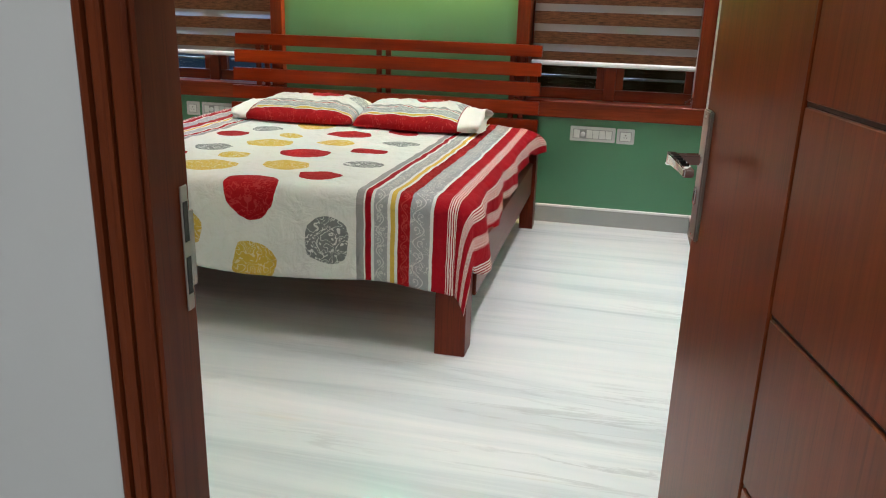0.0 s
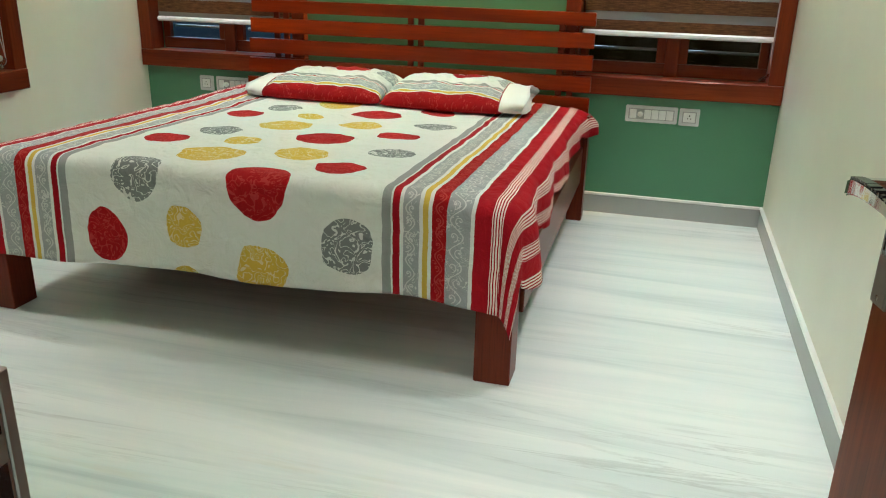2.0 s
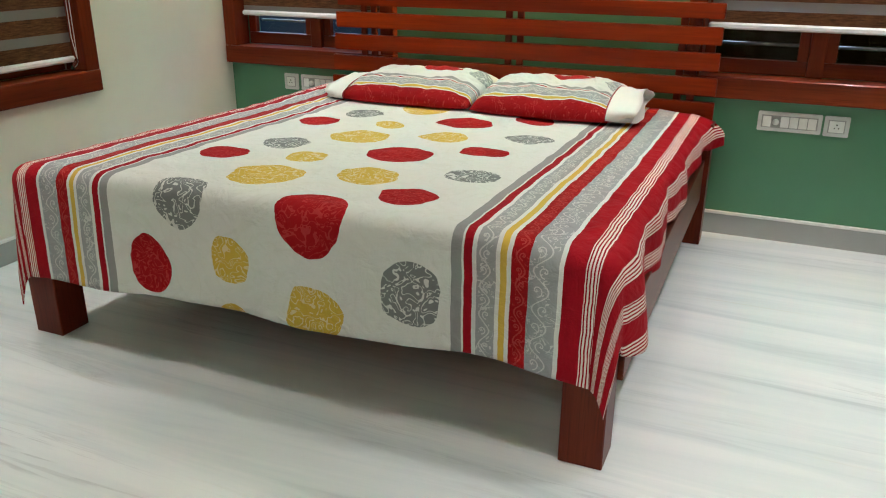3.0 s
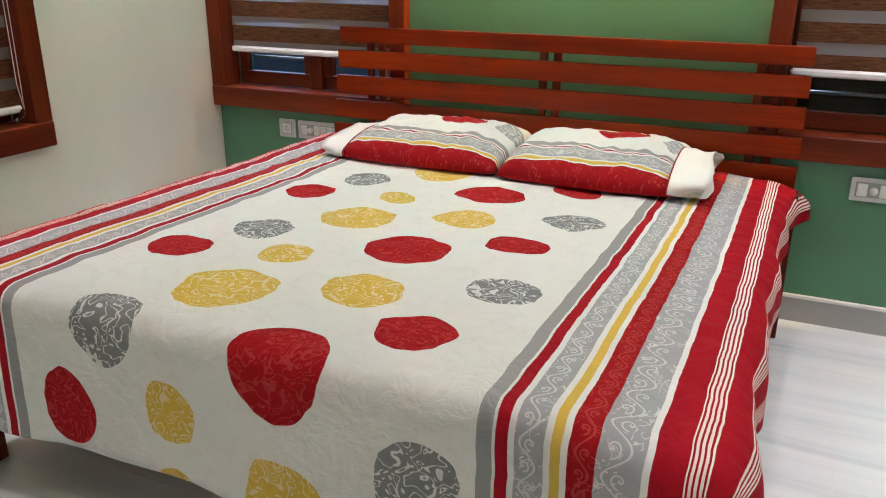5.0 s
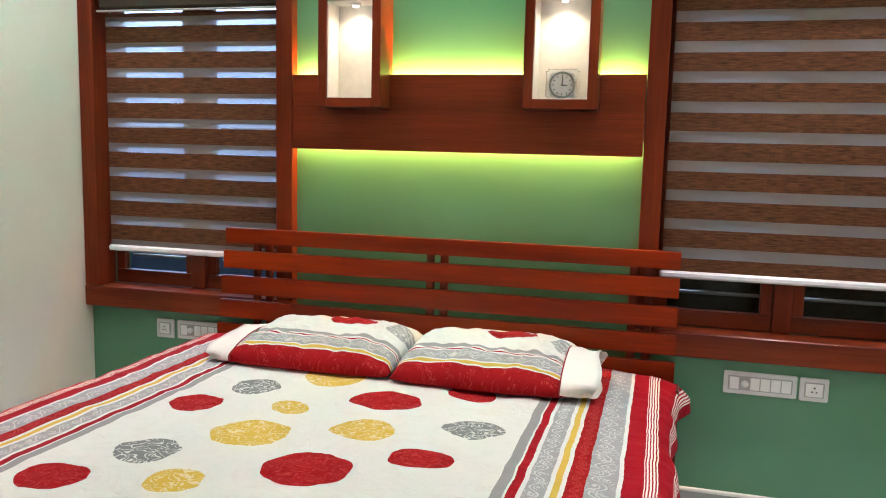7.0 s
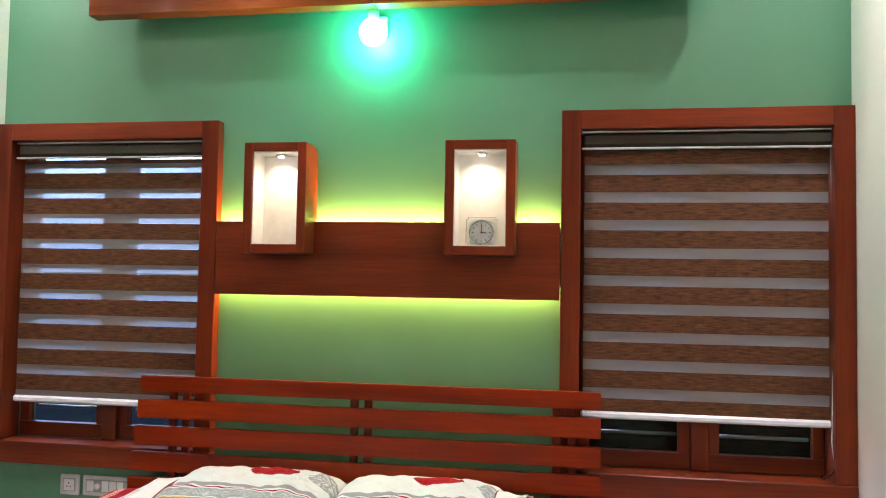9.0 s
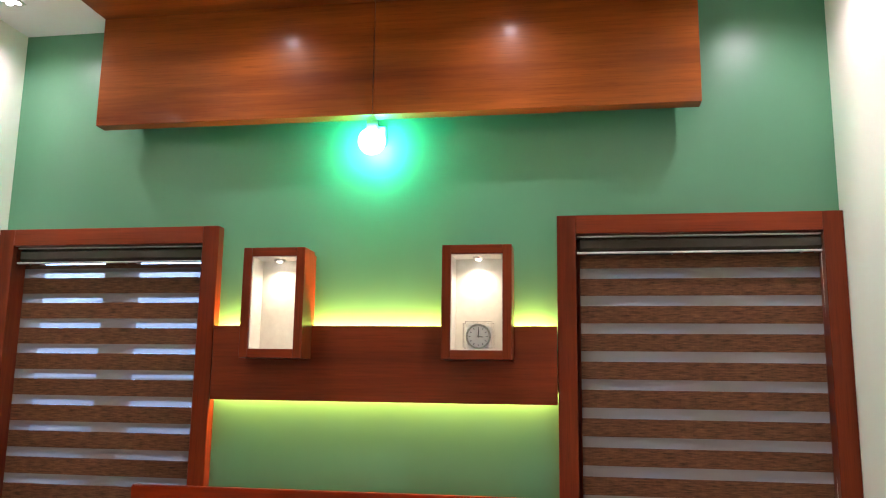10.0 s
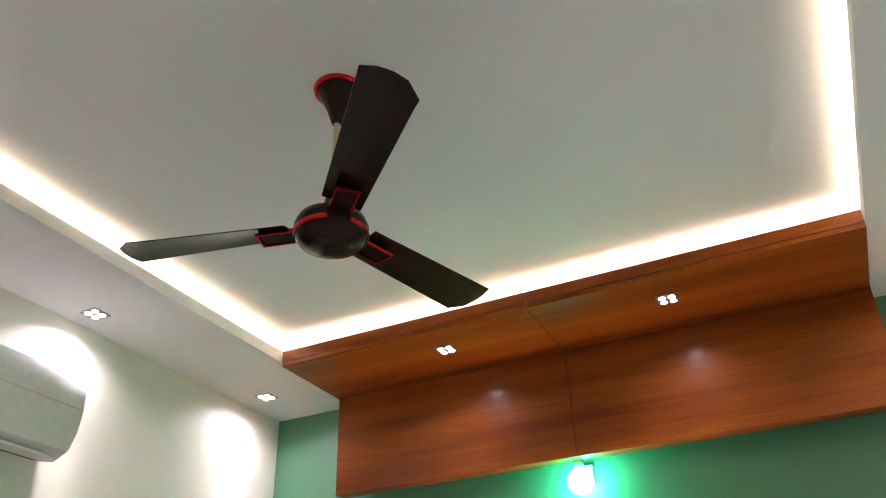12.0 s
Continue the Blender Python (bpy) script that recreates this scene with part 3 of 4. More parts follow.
# ---- bed ----
bed = thing("bed", (-1.96, -1.05, 0.0), "reddish wooden double bed with a slatted headboard", "bed")
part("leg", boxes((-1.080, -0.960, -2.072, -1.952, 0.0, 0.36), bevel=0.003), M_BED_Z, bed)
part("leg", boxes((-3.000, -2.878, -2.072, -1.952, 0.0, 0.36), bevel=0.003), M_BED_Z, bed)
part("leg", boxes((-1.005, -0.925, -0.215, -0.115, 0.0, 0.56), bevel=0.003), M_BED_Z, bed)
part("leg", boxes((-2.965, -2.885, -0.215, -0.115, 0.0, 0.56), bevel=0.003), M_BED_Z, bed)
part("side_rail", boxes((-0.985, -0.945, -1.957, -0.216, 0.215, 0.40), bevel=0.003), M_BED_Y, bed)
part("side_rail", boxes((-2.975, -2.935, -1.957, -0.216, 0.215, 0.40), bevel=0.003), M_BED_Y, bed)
part("foot_rail", boxes((-2.862, -1.064, -2.045, -2.005, 0.265, 0.40), bevel=0.003), M_BED_X, bed)
part("slatted_base", boxes((-2.934, -0.986, -2.004, -0.15, 0.36, 0.385)), M_BED_X, bed)
SLATS = [(0.998, 1.064), (0.886, 0.964), (0.772, 0.853), (0.664, 0.744), (0.545, 0.636)]
for k, (a, b) in enumerate(SLATS):
    part("headboard_slat", boxes((-2.865 - 0.012 * k, -0.943, -0.100, -0.074, a, b), bevel=0.003, seg=2), M_BED_X, bed)
for xm in (-2.70, -1.905, -1.085):
    for dx in (-0.045, 0.014):
        part("headboard_post", boxes((xm + dx, xm + dx + 0.033, -0.0735, -0.058, 0.30, 1.05), bevel=0.002), M_BED_Z, bed)
mat = thing("mattress", (-1.96, -1.07, 0.385), "thick mattress under the printed bed sheet", "mattress")
M_TICK = plain("mattress_ticking", (0.6, 0.6, 0.62), 0.8)
part("mattress_body", boxes((-2.925, -0.995, -2.025, -0.125, 0.386, 0.552), bevel=0.04, seg=3), M_TICK, mat)

# ---- printed sheet ----
SC, HR, HL, YF, RB, TF = -1.96, 0.955, 0.966, -2.012, 0.05, -0.034
STRIPES = [(0.000, "w"), (0.571, "g"), (0.598, "w"), (0.608, "r"), (0.629, "w"), (0.642, "v"), (0.694, "w"), (0.704, "y"), (0.724, "w"), (0.734, "d"),
           (0.781, "g"), (0.784, "v"), (0.857, "w"), (0.868, "r"), (0.920, "p"), (0.958, "r"), (1.004, "p"), (1.044, "r"), (1.092, "p"), (1.134, "r"), (1.179, "p"), (1.220, "r")]
CLOTH = {"w": (0.695, 0.695, 0.669), "g": (0.29, 0.29, 0.29), "v": (0.33, 0.34, 0.35), "r": (0.33, 0.004, 0.012), "d": (0.31, 0.005, 0.008), "y": (0.62, 0.42, 0.075), "p": (0.33, 0.004, 0.012)}
RED = [(0.145, -0.082, 0.106, 0.122), (0.350, 0.130, 0.084, 0.080), (0.096, 0.592, 0.116, 0.110), (0.354, 0.757, 0.086, 0.072), (-0.452, 0.336, 0.084, 0.080),
       (0.094, 1.211, 0.118, 0.095), (0.351, 1.374, 0.085, 0.073), (-0.468, 0.972, 0.079, 0.080), (-0.440, -0.322, 0.080, 0.098)]
YEL = [(-0.151, 0.149, 0.116, 0.122), (0.138, 0.280, 0.097, 0.095), (-0.164, 0.415, 0.068, 0.068), (-0.163, 0.777, 0.111, 0.108), (0.129, 0.918, 0.094, 0.092),
       (-0.164, 1.029, 0.066, 0.056), (-0.169, 1.402, 0.113, 0.098), (-0.135, -0.266, 0.066, 0.075), (0.160, -0.376, 0.090, 0.088), (-0.140, -0.455, 0.066, 0.052)]
GRY = [(-0.306, -0.088, 0.090, 0.100), (0.434, 0.424, 0.092, 0.083), (-0.350, 0.560, 0.088, 0.084), (0.430, 1.044, 0.092, 0.084), (-0.373, 1.203, 0.085, 0.092), (0.460, -0.258, 0.090, 0.090)]


def lines_of(nt, v, scale, width, distort=1.2):
    """Curling thread-thin lines: the level lines of a noise."""
    n = noise_tex(nt, v, scale, 1.0, 0.4, distort)
    k = maths(nt, "ABSOLUTE", maths(nt, "SUBTRACT", maths(nt, "FRACT", maths(nt, "MULTIPLY", n, 5.0)), 0.5))
    return maths(nt, "LESS_THAN", k, width)


def cloth(name, bands, spots, span, stems):
    """White cotton with bands across |u| and printed spots; the cloth's own metres are its UV."""
    m, nt, p = nodes_of(name)
    uv = mapped(nt, (1, 1, 1), "UV")
    wob = nt.nodes.new("ShaderNodeVectorMath")
    wob.operation = "MULTIPLY_ADD"
    nz = nt.nodes.new("ShaderNodeTexNoise")
    nz.inputs["Scale"].default_value, nz.inputs["Detail"].default_value = 9.0, 2.0
    link(nt, uv, nz.inputs["Vector"])
    link(nt, nz.outputs["Color"], wob.inputs[0])
    wob.inputs[1].default_value = (0.052, 0.052, 0)
    sub = nt.nodes.new("ShaderNodeVectorMath")
    sub.operation = "SUBTRACT"
    link(nt, uv, sub.inputs[0])
    sub.inputs[1].default_value = (0.026, 0.026, 0)
    link(nt, sub.outputs[0], wob.inputs[2])
    spun = wob.outputs[0]
    sep = nt.nodes.new("ShaderNodeSeparateXYZ")
    link(nt, uv, sep.inputs[0])
    u = maths(nt, "ABSOLUTE", sep.outputs[0]) if span > 0 else sep.outputs[0]
    drift = maths(nt, "SUBTRACT", noise_tex(nt, mapped(nt, (2.0, 9.0, 1), "UV"), 1.0, 3), 0.5)
    u = maths(nt, "ADD", u, maths(nt, "MULTIPLY", drift, 0.012))
    span = abs(span)
    unit = maths(nt, "DIVIDE", u, span)
    col = ramp(nt, unit, [(a / span, CLOTH[c]) for a, c in bands], "CONSTANT")
    # faint damask on the ground, vines on grey and dark red, pinstripes on the striped bands
    kinds = ramp(nt, unit, [(a / span, {"v": (1, 0, 0), "d": (0, 1, 0), "p": (0, 0, 1)}.get(c, (0, 0, 0))) for a, c in bands], "CONSTANT")
    ks = nt.nodes.new("ShaderNodeSeparateColor")
    link(nt, kinds, ks.inputs[0])
    vine = maths(nt, "MULTIPLY", lines_of(nt, uv, 30, 0.09), maths(nt, "GREATER_THAN", noise_tex(nt, uv, 22, 1), 0.50))
    for centre, swing, pitch in stems:
        wave = maths(nt, "MULTIPLY", maths(nt, "SINE", maths(nt, "MULTIPLY", sep.outputs[1], pitch)), swing)
        off = maths(nt, "ABSOLUTE", maths(nt, "SUBTRACT", maths(nt, "SUBTRACT", u, centre), wave))
        vine = maths(nt, "MAXIMUM", vine, maths(nt, "LESS_THAN", off, 0.0022))
        # rosettes in the bends of the stem
        period = 2 * math.pi / pitch
        for shift, lean in ((0.25, -0.45), (0.75, 0.45)):
            along = maths(nt, "MULTIPLY", maths(nt, "SUBTRACT", maths(nt, "FRACT", maths(nt, "ADD", maths(nt, "DIVIDE", sep.outputs[1], period), 0.5 - shift)), 0.5), period)
            across = maths(nt, "SUBTRACT", u, centre + lean * swing)
            far = maths(nt, "SQRT", maths(nt, "ADD", maths(nt, "MULTIPLY", along, along), maths(nt, "MULTIPLY", across, across)))
            ang = maths(nt, "ARCTAN2", across if lean < 0 else maths(nt, "MULTIPLY", across, -1.0), along)
            curl = maths(nt, "MULTIPLY_ADD", ang, 0.09 * swing + 0.0004, 0.36 * swing + 0.002)
            rim = maths(nt, "LESS_THAN", maths(nt, "ABSOLUTE", maths(nt, "SUBTRACT", far, curl)), 0.0015)
            petals = maths(nt, "MULTIPLY_ADD", maths(nt, "COSINE", maths(nt, "MULTIPLY", ang, 3.0)), 0.0016, 0.0024)
            vine = maths(nt, "MAXIMUM", vine, maths(nt, "MAXIMUM", rim, maths(nt, "LESS_THAN", far, petals)))
    col = mix(nt, maths(nt, "MULTIPLY", maths(nt, "MULTIPLY", ks.outputs[0], vine), 0.55), col, (0.74, 0.74, 0.72))
    col = mix(nt, maths(nt, "MULTIPLY", maths(nt, "MULTIPLY", ks.outputs[1], vine), 0.30), col, (0.62, 0.12, 0.10))
    pin = maths(nt, "LESS_THAN", maths(nt, "FRACT", maths(nt, "MULTIPLY", u, 118)), 0.55)
    col = mix(nt, maths(nt, "MULTIPLY", ks.outputs[2], pin), col, (0.78, 0.66, 0.60))
    ground = maths(nt, "MULTIPLY", lines_of(nt, uv, 6, 0.10), maths(nt, "LESS_THAN", maths(nt, "ABSOLUTE", unit), bands[1][0] / span if bands[0][1] == "w" else -1.0))
    col = mix(nt, maths(nt, "MULTIPLY", ground, 0.22), col, (0.62, 0.61, 0.55))
    swirl = lines_of(nt, uv, 24, 0.12)
    for shapes, ink, pale, much in spots:
        best = None
        for (a, b, ru, rv) in shapes:
            d = nt.nodes.new("ShaderNodeVectorMath")
            d.operation = "SUBTRACT"
            link(nt, spun, d.inputs[0])
            d.inputs[1].default_value = (a, b, 0)
            s = nt.nodes.new("ShaderNodeVectorMath")
            s.operation = "MULTIPLY"
            link(nt, d.outputs[0], s.inputs[0])
            s.inputs[1].default_value = (1 / ru, 1 / rv, 0)
            ln = nt.nodes.new("ShaderNodeVectorMath")
            ln.operation = "LENGTH"
            link(nt, s.outputs[0], ln.inputs[0])
            best = ln.outputs["Value"] if best is None else maths(nt, "MINIMUM", best, ln.outputs["Value"])
        inside = maths(nt, "LESS_THAN", best, 1.0)
        col = mix(nt, inside, col, mix(nt, maths(nt, "MULTIPLY", swirl, much), ink, pale))
    weave = noise_tex(nt, mapped(nt, (1, 1, 1), "UV"), 420, 2)
    col = mix(nt, 0.25, col, ramp(nt, weave, [(0.3, (0.75, 0.75, 0.75)), (0.7, (1, 1, 1))]), "MULTIPLY")
    link(nt, col, p.inputs["Base Color"])
    p.inputs["Roughness"].default_value = 0.85
    p.inputs["Specular IOR Level"].default_value = 0.15
    crease = noise_tex(nt, mapped(nt, (1, 1, 1), "UV"), 14, 5, 0.6, 0.6)
    bump(nt, p, crease, 0.7, 0.022)
    return m


SPOTS = [(RED, (0.33, 0.004, 0.008), (0.48, 0.05, 0.045), 0.6), (YEL, (0.60, 0.40, 0.06), (0.72, 0.63, 0.42), 0.75), (GRY, (0.20, 0.21, 0.21), (0.66, 0.66, 0.64), 0.9)]
M_SHEET = cloth("printed_sheet", STRIPES, SPOTS, 1.5, [(0.668, 0.014, 72), (0.763, 0.012, 80), (0.818, 0.021, 62)])


def sheet_point(s, t):
    side = 1 if s >= 0 else -1
    HW = HR if side > 0 else HL
    ds, dt = max(0.0, abs(s) - HW), max(0.0, TF - t)
    x, y = SC + max(-HW, min(HW, s)), YF + max(TF, t)
    d = math.hypot(ds, dt)
    z = 0.597 + 0.004 * noise.noise((s * 2.2, t * 11, 8)) + 0.030 * min(1.0, max(0.0, (1.2 - t) / 1.2)) - 0.006 * s + 0.0035 * noise.noise((s * 5, t * 5, 3))
    rumple = min(1.0, max(0.0, (t - 0.9) / 0.6))
    z += (0.0025 + 0.0035 * rumple) * (1 - 2 * abs(noise.noise((s * 4.5 + t * 2.0, t * 6.0 - s * 2.5, 5)))) ** 3
    z -= 0.02 * max(0.0, (abs(s) - 0.7) / 0.3) ** 2 if abs(s) > 0.7 else 0.0
    if d > 0:
        ox, oy = side * ds / d, -dt / d
        bend = RB * math.pi / 2
        corner = min(ds, dt) / d
        if d < bend:
            out, drop = RB * math.sin(d / RB), RB * (1 - math.cos(d / RB))
        else:
            e = d - bend
            out, drop = RB + 0.03 * e + 0.12 * corner * e, RB + e * (1 - 0.15 * corner)
        ripple = 0.0
        if ds > 0 and dt == 0:
            ripple = (0.015 * math.sin(t * 13 + 1.0) + 0.005 * math.sin(t * 31)) * min(1, ds / 0.12)
        elif dt > 0 and ds == 0:
            ripple = (0.008 * math.sin(s * 7.0 + 0.6) + 0.005 * math.sin(s * 17)) * min(1, dt / 0.25)
        if ds > 0 and side > 0:
            out += 0.045 * math.exp(-((t - 0.14) / 0.13) ** 2) * min(1, ds / 0.28)
        if ds > 0 and dt == 0 and t > 1.55 and side > 0:
            out += 0.06 * (t - 1.55) / 0.3 * min(1, ds / 0.08)
        x += ox * (out + ripple)
        y += oy * (out + ripple)
        z -= drop
    return x, y, z


def hang(t, side):
    k = max(0.0, min(1.0, t / 1.85))
    return (0.235 - 0.14 * k + 0.008 * math.sin(t * 15) + 0.035 * math.exp(-((t - 0.06) / 0.14) ** 2) + 0.03 * max(0.0, (t - 1.6) / 0.25)) if side > 0 else (0.27 - 0.12 * k + 0.012 * math.sin(t * 12))


bm = bmesh.new()
uvl = bm.loops.layers.uv.new("UVMap")
NS, NT = 190, 150
grid, coords = [], {}
for i in range(NT + 1):
    rowv = []
    for j in range(NS + 1):
        a = 2 * j / NS - 1
        front = 0.425 - 0.028 * a + 0.006 * math.sin(9 * a)
        t = -front + (1.875 + front) * i / NT
        s = a * ((HR if a > 0 else HL) + hang(t, a))
        v = bm.verts.new(sheet_point(s, t))
        coords[v] = (s, t)
        rowv.append(v)
    grid.append(rowv)
for i in range(NT):
    for j in range(NS):
        f = bm.faces.new((grid[i][j], grid[i][j + 1], grid[i + 1][j + 1], grid[i + 1][j]))
        f.smooth = True
        for lp in f.loops:
            lp[uvl].uv = coords[lp.vert]
me = to_mesh("bed_sheet", bm, M_SHEET)
sheet = tagged(new("bed_sheet", me), "white bed sheet with red, yellow and grey printed spots", "bed sheet")
sol = sheet.modifiers.new("thickness", "SOLIDIFY")
sol.thickness, sol.offset = 0.004, 1.0

# ---- pillows ----
PB = [(0.0, "d"), (0.062, "w"), (0.068, "y"), (0.083, "w"), (0.091, "v"), (0.158, "w"), (0.169, "r"), (0.179, "w"), (0.191, "g"), (0.226, "w"), (0.60, "w")]
M_PIL = cloth("printed_pillow_case", PB, [([(0.45, 0.06, 0.06, 0.10)], (0.33, 0.004, 0.008), (0.48, 0.05, 0.045), 0.6), ([(0.40, 0.28, 0.08, 0.07)], (0.30, 0.31, 0.32), (0.66, 0.66, 0.64), 0.9)], -0.62, [(0.124, 0.020, 75)])
M_CUFF = paint("white_pillow_flap", (0.80, 0.78, 0.74), 0.85)
M_PIPING = plain("red_piping", (0.30, 0.006, 0.014), 0.8)


def pillow(x0, x1, y0, y1, zb, height, cuff, flat, length, seed):
    cx, cy, hx, hy = (x0 + x1) / 2, (y0 + y1) / 2, (x1 - x0) / 2, (y1 - y0) / 2
    p = thing("pillow", (cx, cy, zb), "plump pillow in a red and grey banded case", "pillow", "pillows on the bed")
    bm = bmesh.new()
    uvl = bm.loops.layers.uv.new("UVMap")
    n, mm = 48, 36
    done = {}
    for sgn in (1, -1):
        g = []
        for i in range(mm + 1):
            r = []
            for j in range(n + 1):
                u, v = 2 * j / n - 1, 2 * i / mm - 1
                edge = i in (0, mm) or j in (0, n)
                k = max(0.0, (1 - abs(u) ** 5.5)) ** 0.5 * max(0.0, (1 - abs(v) ** 3.2)) ** 0.5
                wr = 0.013 * noise.noise((u * 3 + seed, v * 3, sgn)) + 0.010 * noise.noise((u * 8, v * 8 + seed, sgn))
                x = cx + hx * u * (1 - 0.05 * (1 - abs(u)) * v * v)
                y = cy + hy * v * (1 - 0.05 * u * u) + 0.008 * noise.noise((u * 4 + seed, v, 2))
                z = zb + height * (0.26 + (0.74 if sgn > 0 else -0.255) * k) + (wr * k if sgn > 0 else 0)
                z += 0.020 * (v + 0.2)
                if edge and sgn < 0:
                    r.append(done[i, j])
                    continue
                q = bm.verts.new((x, y, z))
                done[(i, j)] = q
                coords[q] = (0.31 + 0.31 * v if sgn > 0 else -0.31 * (v + 1), hx * u)
                r.append(q)
            g.append(r)
        for i in range(mm):
            for j in range(n):
                q = (g[i][j], g[i][j + 1], g[i + 1][j + 1], g[i + 1][j])
                f = bm.faces.new(q if sgn > 0 else q[::-1])
                f.smooth = True
                for lp in f.loops:
                    a, b = coords[lp.vert]
                    lp[uvl].uv = (a, b * 1.0)
    part("case", bm, M_PIL, p, "", True)
    # open white flap at the outer end
    bm = bmesh.new()
    e = 1 if cuff > 0 else -1
    xe = x1 if e > 0 else x0
    rings = []
    for k, (dx, ry, rz) in enumerate(((-0.035, 0.80, 0.60), (0.015, 0.82, 0.58), (0.06, 0.78, 0.55), (0.105, 0.73, 0.50), (0.140, 0.76, 0.52), (0.138, 0.73, 0.49), (0.08, 0.68, 0.42), (-0.02, 0.60, 0.32))):
        ring = []
        for q in range(36):
            a = 2 * math.pi * q / 36
            w = 1 + 0.07 * math.sin(5 * a + 0.5 * k) * (k > 1) + 0.04 * math.sin(11 * a + 2) * (k > 2) + 0.05 * noise.noise((a * 2, k * 0.7, seed))
            yy = cy - 0.045 + hy * ry * math.cos(a) * w
            zz = zb + 0.004 + height * 0.40 * flat + height * rz * flat * math.sin(a) * w * (1 if math.sin(a) > 0 else 0.6) + 0.018 * math.cos(a)
            ring.append(bm.verts.new((xe + e * (dx * length + 0.012 * math.sin(3 * a + 1) * (k > 2)), yy, max(zb - 0.004, zz))))
        rings.append(ring)
    for r0, r1 in zip(rings, rings[1:]):
        for q in range(36):
            bm.faces.new((r0[q], r0[(q + 1) % 36], r1[(q + 1) % 36], r1[q])).smooth = True
    bmesh.ops.recalc_face_normals(bm, faces=bm.faces)
    part("flap", bm, M_CUFF, p, "open white cotton flap", True)
    bm = bmesh.new()
    rings = []
    for dx, grow in ((-0.037, 0.99), (-0.036, 1.035), (-0.031, 1.035), (-0.030, 0.99)):
        rings.append([])
        for q in range(36):
            a = 2 * math.pi * q / 36
            w = grow * (1 + 0.05 * noise.noise((a * 2, 0, seed)))
            yy = cy - 0.045 + hy * 0.80 * math.cos(a) * w
            zz = zb + 0.004 + height * 0.40 * flat + height * 0.60 * flat * math.sin(a) * w * (1 if math.sin(a) > 0 else 0.6) + 0.018 * math.cos(a)
            rings[-1].append(bm.verts.new((xe + e * dx * length - 0.002 * e, yy, max(zb - 0.005, zz))))
    for r0, r1 in zip(rings, rings[1:]):
        for q in range(36):
            bm.faces.new((r0[q], r0[(q + 1) % 36], r1[(q + 1) % 36], r1[q])).smooth = True
    bmesh.ops.recalc_face_normals(bm, faces=bm.faces)
    part("piping", bm, M_PIPING, p, "dark red seam piping", True)
    return p


pillow(-2.575, -1.930, -0.62, -0.13, 0.608, 0.118, -1, 0.72, 0.60, 1.0)
pillow(-1.920, -1.295, -0.64, -0.13, 0.606, 0.122, 1, 0.90, 0.68, 7.0)


# ---- downlights ----
def downlight(x, y, z, label):
    d = thing("downlight", (x, y, z), label, "downlight", "recessed square downlights")
    h = 0.045
    part("frame", boxes((x - h, x + h, y - h, y + h, z - 0.006, z), bevel=0.002), M_STEEL, d, "square steel frame")
    for dx in (-0.02, 0.02):
        for dy in (-0.02, 0.02):
            part("lens", lathe([(0.002, -0.0105), (0.010, -0.0095), (0.0145, -0.0065), (0.0145, -0.0062)], x + dx, y + dy, z, 14), M_LENS, d, "glowing round lens", True)


for x, y in DOWNLIGHTS:
    downlight(x, y, ZC, "square four-lens downlight glowing in the white border")
for x, y in WOOD_DOWNLIGHTS:
    downlight(x, y, ZW, "square four-lens downlight glowing in the wooden soffit")

# ---- ceiling fan ----
FX, FY, FZ = -1.925, -2.080, 2.740
fan = thing("ceiling_fan", (FX, FY, ZT), "dark brown three-blade ceiling fan with red trims", "ceiling fan")
part("canopy", lathe([(0.014, -0.135), (0.020, -0.120), (0.034, -0.075), (0.060, -0.022), (0.066, -0.013)], FX, FY, ZT, 28), M_FAN, fan, "dark canopy cone", True)
part("canopy_ring", lathe([(0.066, -0.0128), (0.074, -0.011), (0.076, -0.002), (0.068, 0.0)], FX, FY, ZT, 28), M_FANRED, fan, "red chrome ring", True)
part("downrod", lathe([(0.0095, -0.39), (0.0095, -0.11)], FX, FY, ZT, 14), M_ROD, fan, "cream rod", True)
hub = part("motor_housing", lathe([(0.010, -0.062), (0.045, -0.060), (0.085, -0.046), (0.100, -0.026), (0.102, 0.0), (0.094, 0.022), (0.070, 0.036), (0.040, 0.050), (0.026, 0.075), (0.016, 0.125), (0.012, 0.14)], FX, FY, FZ, 36), M_FAN, fan, "dark motor housing", True)
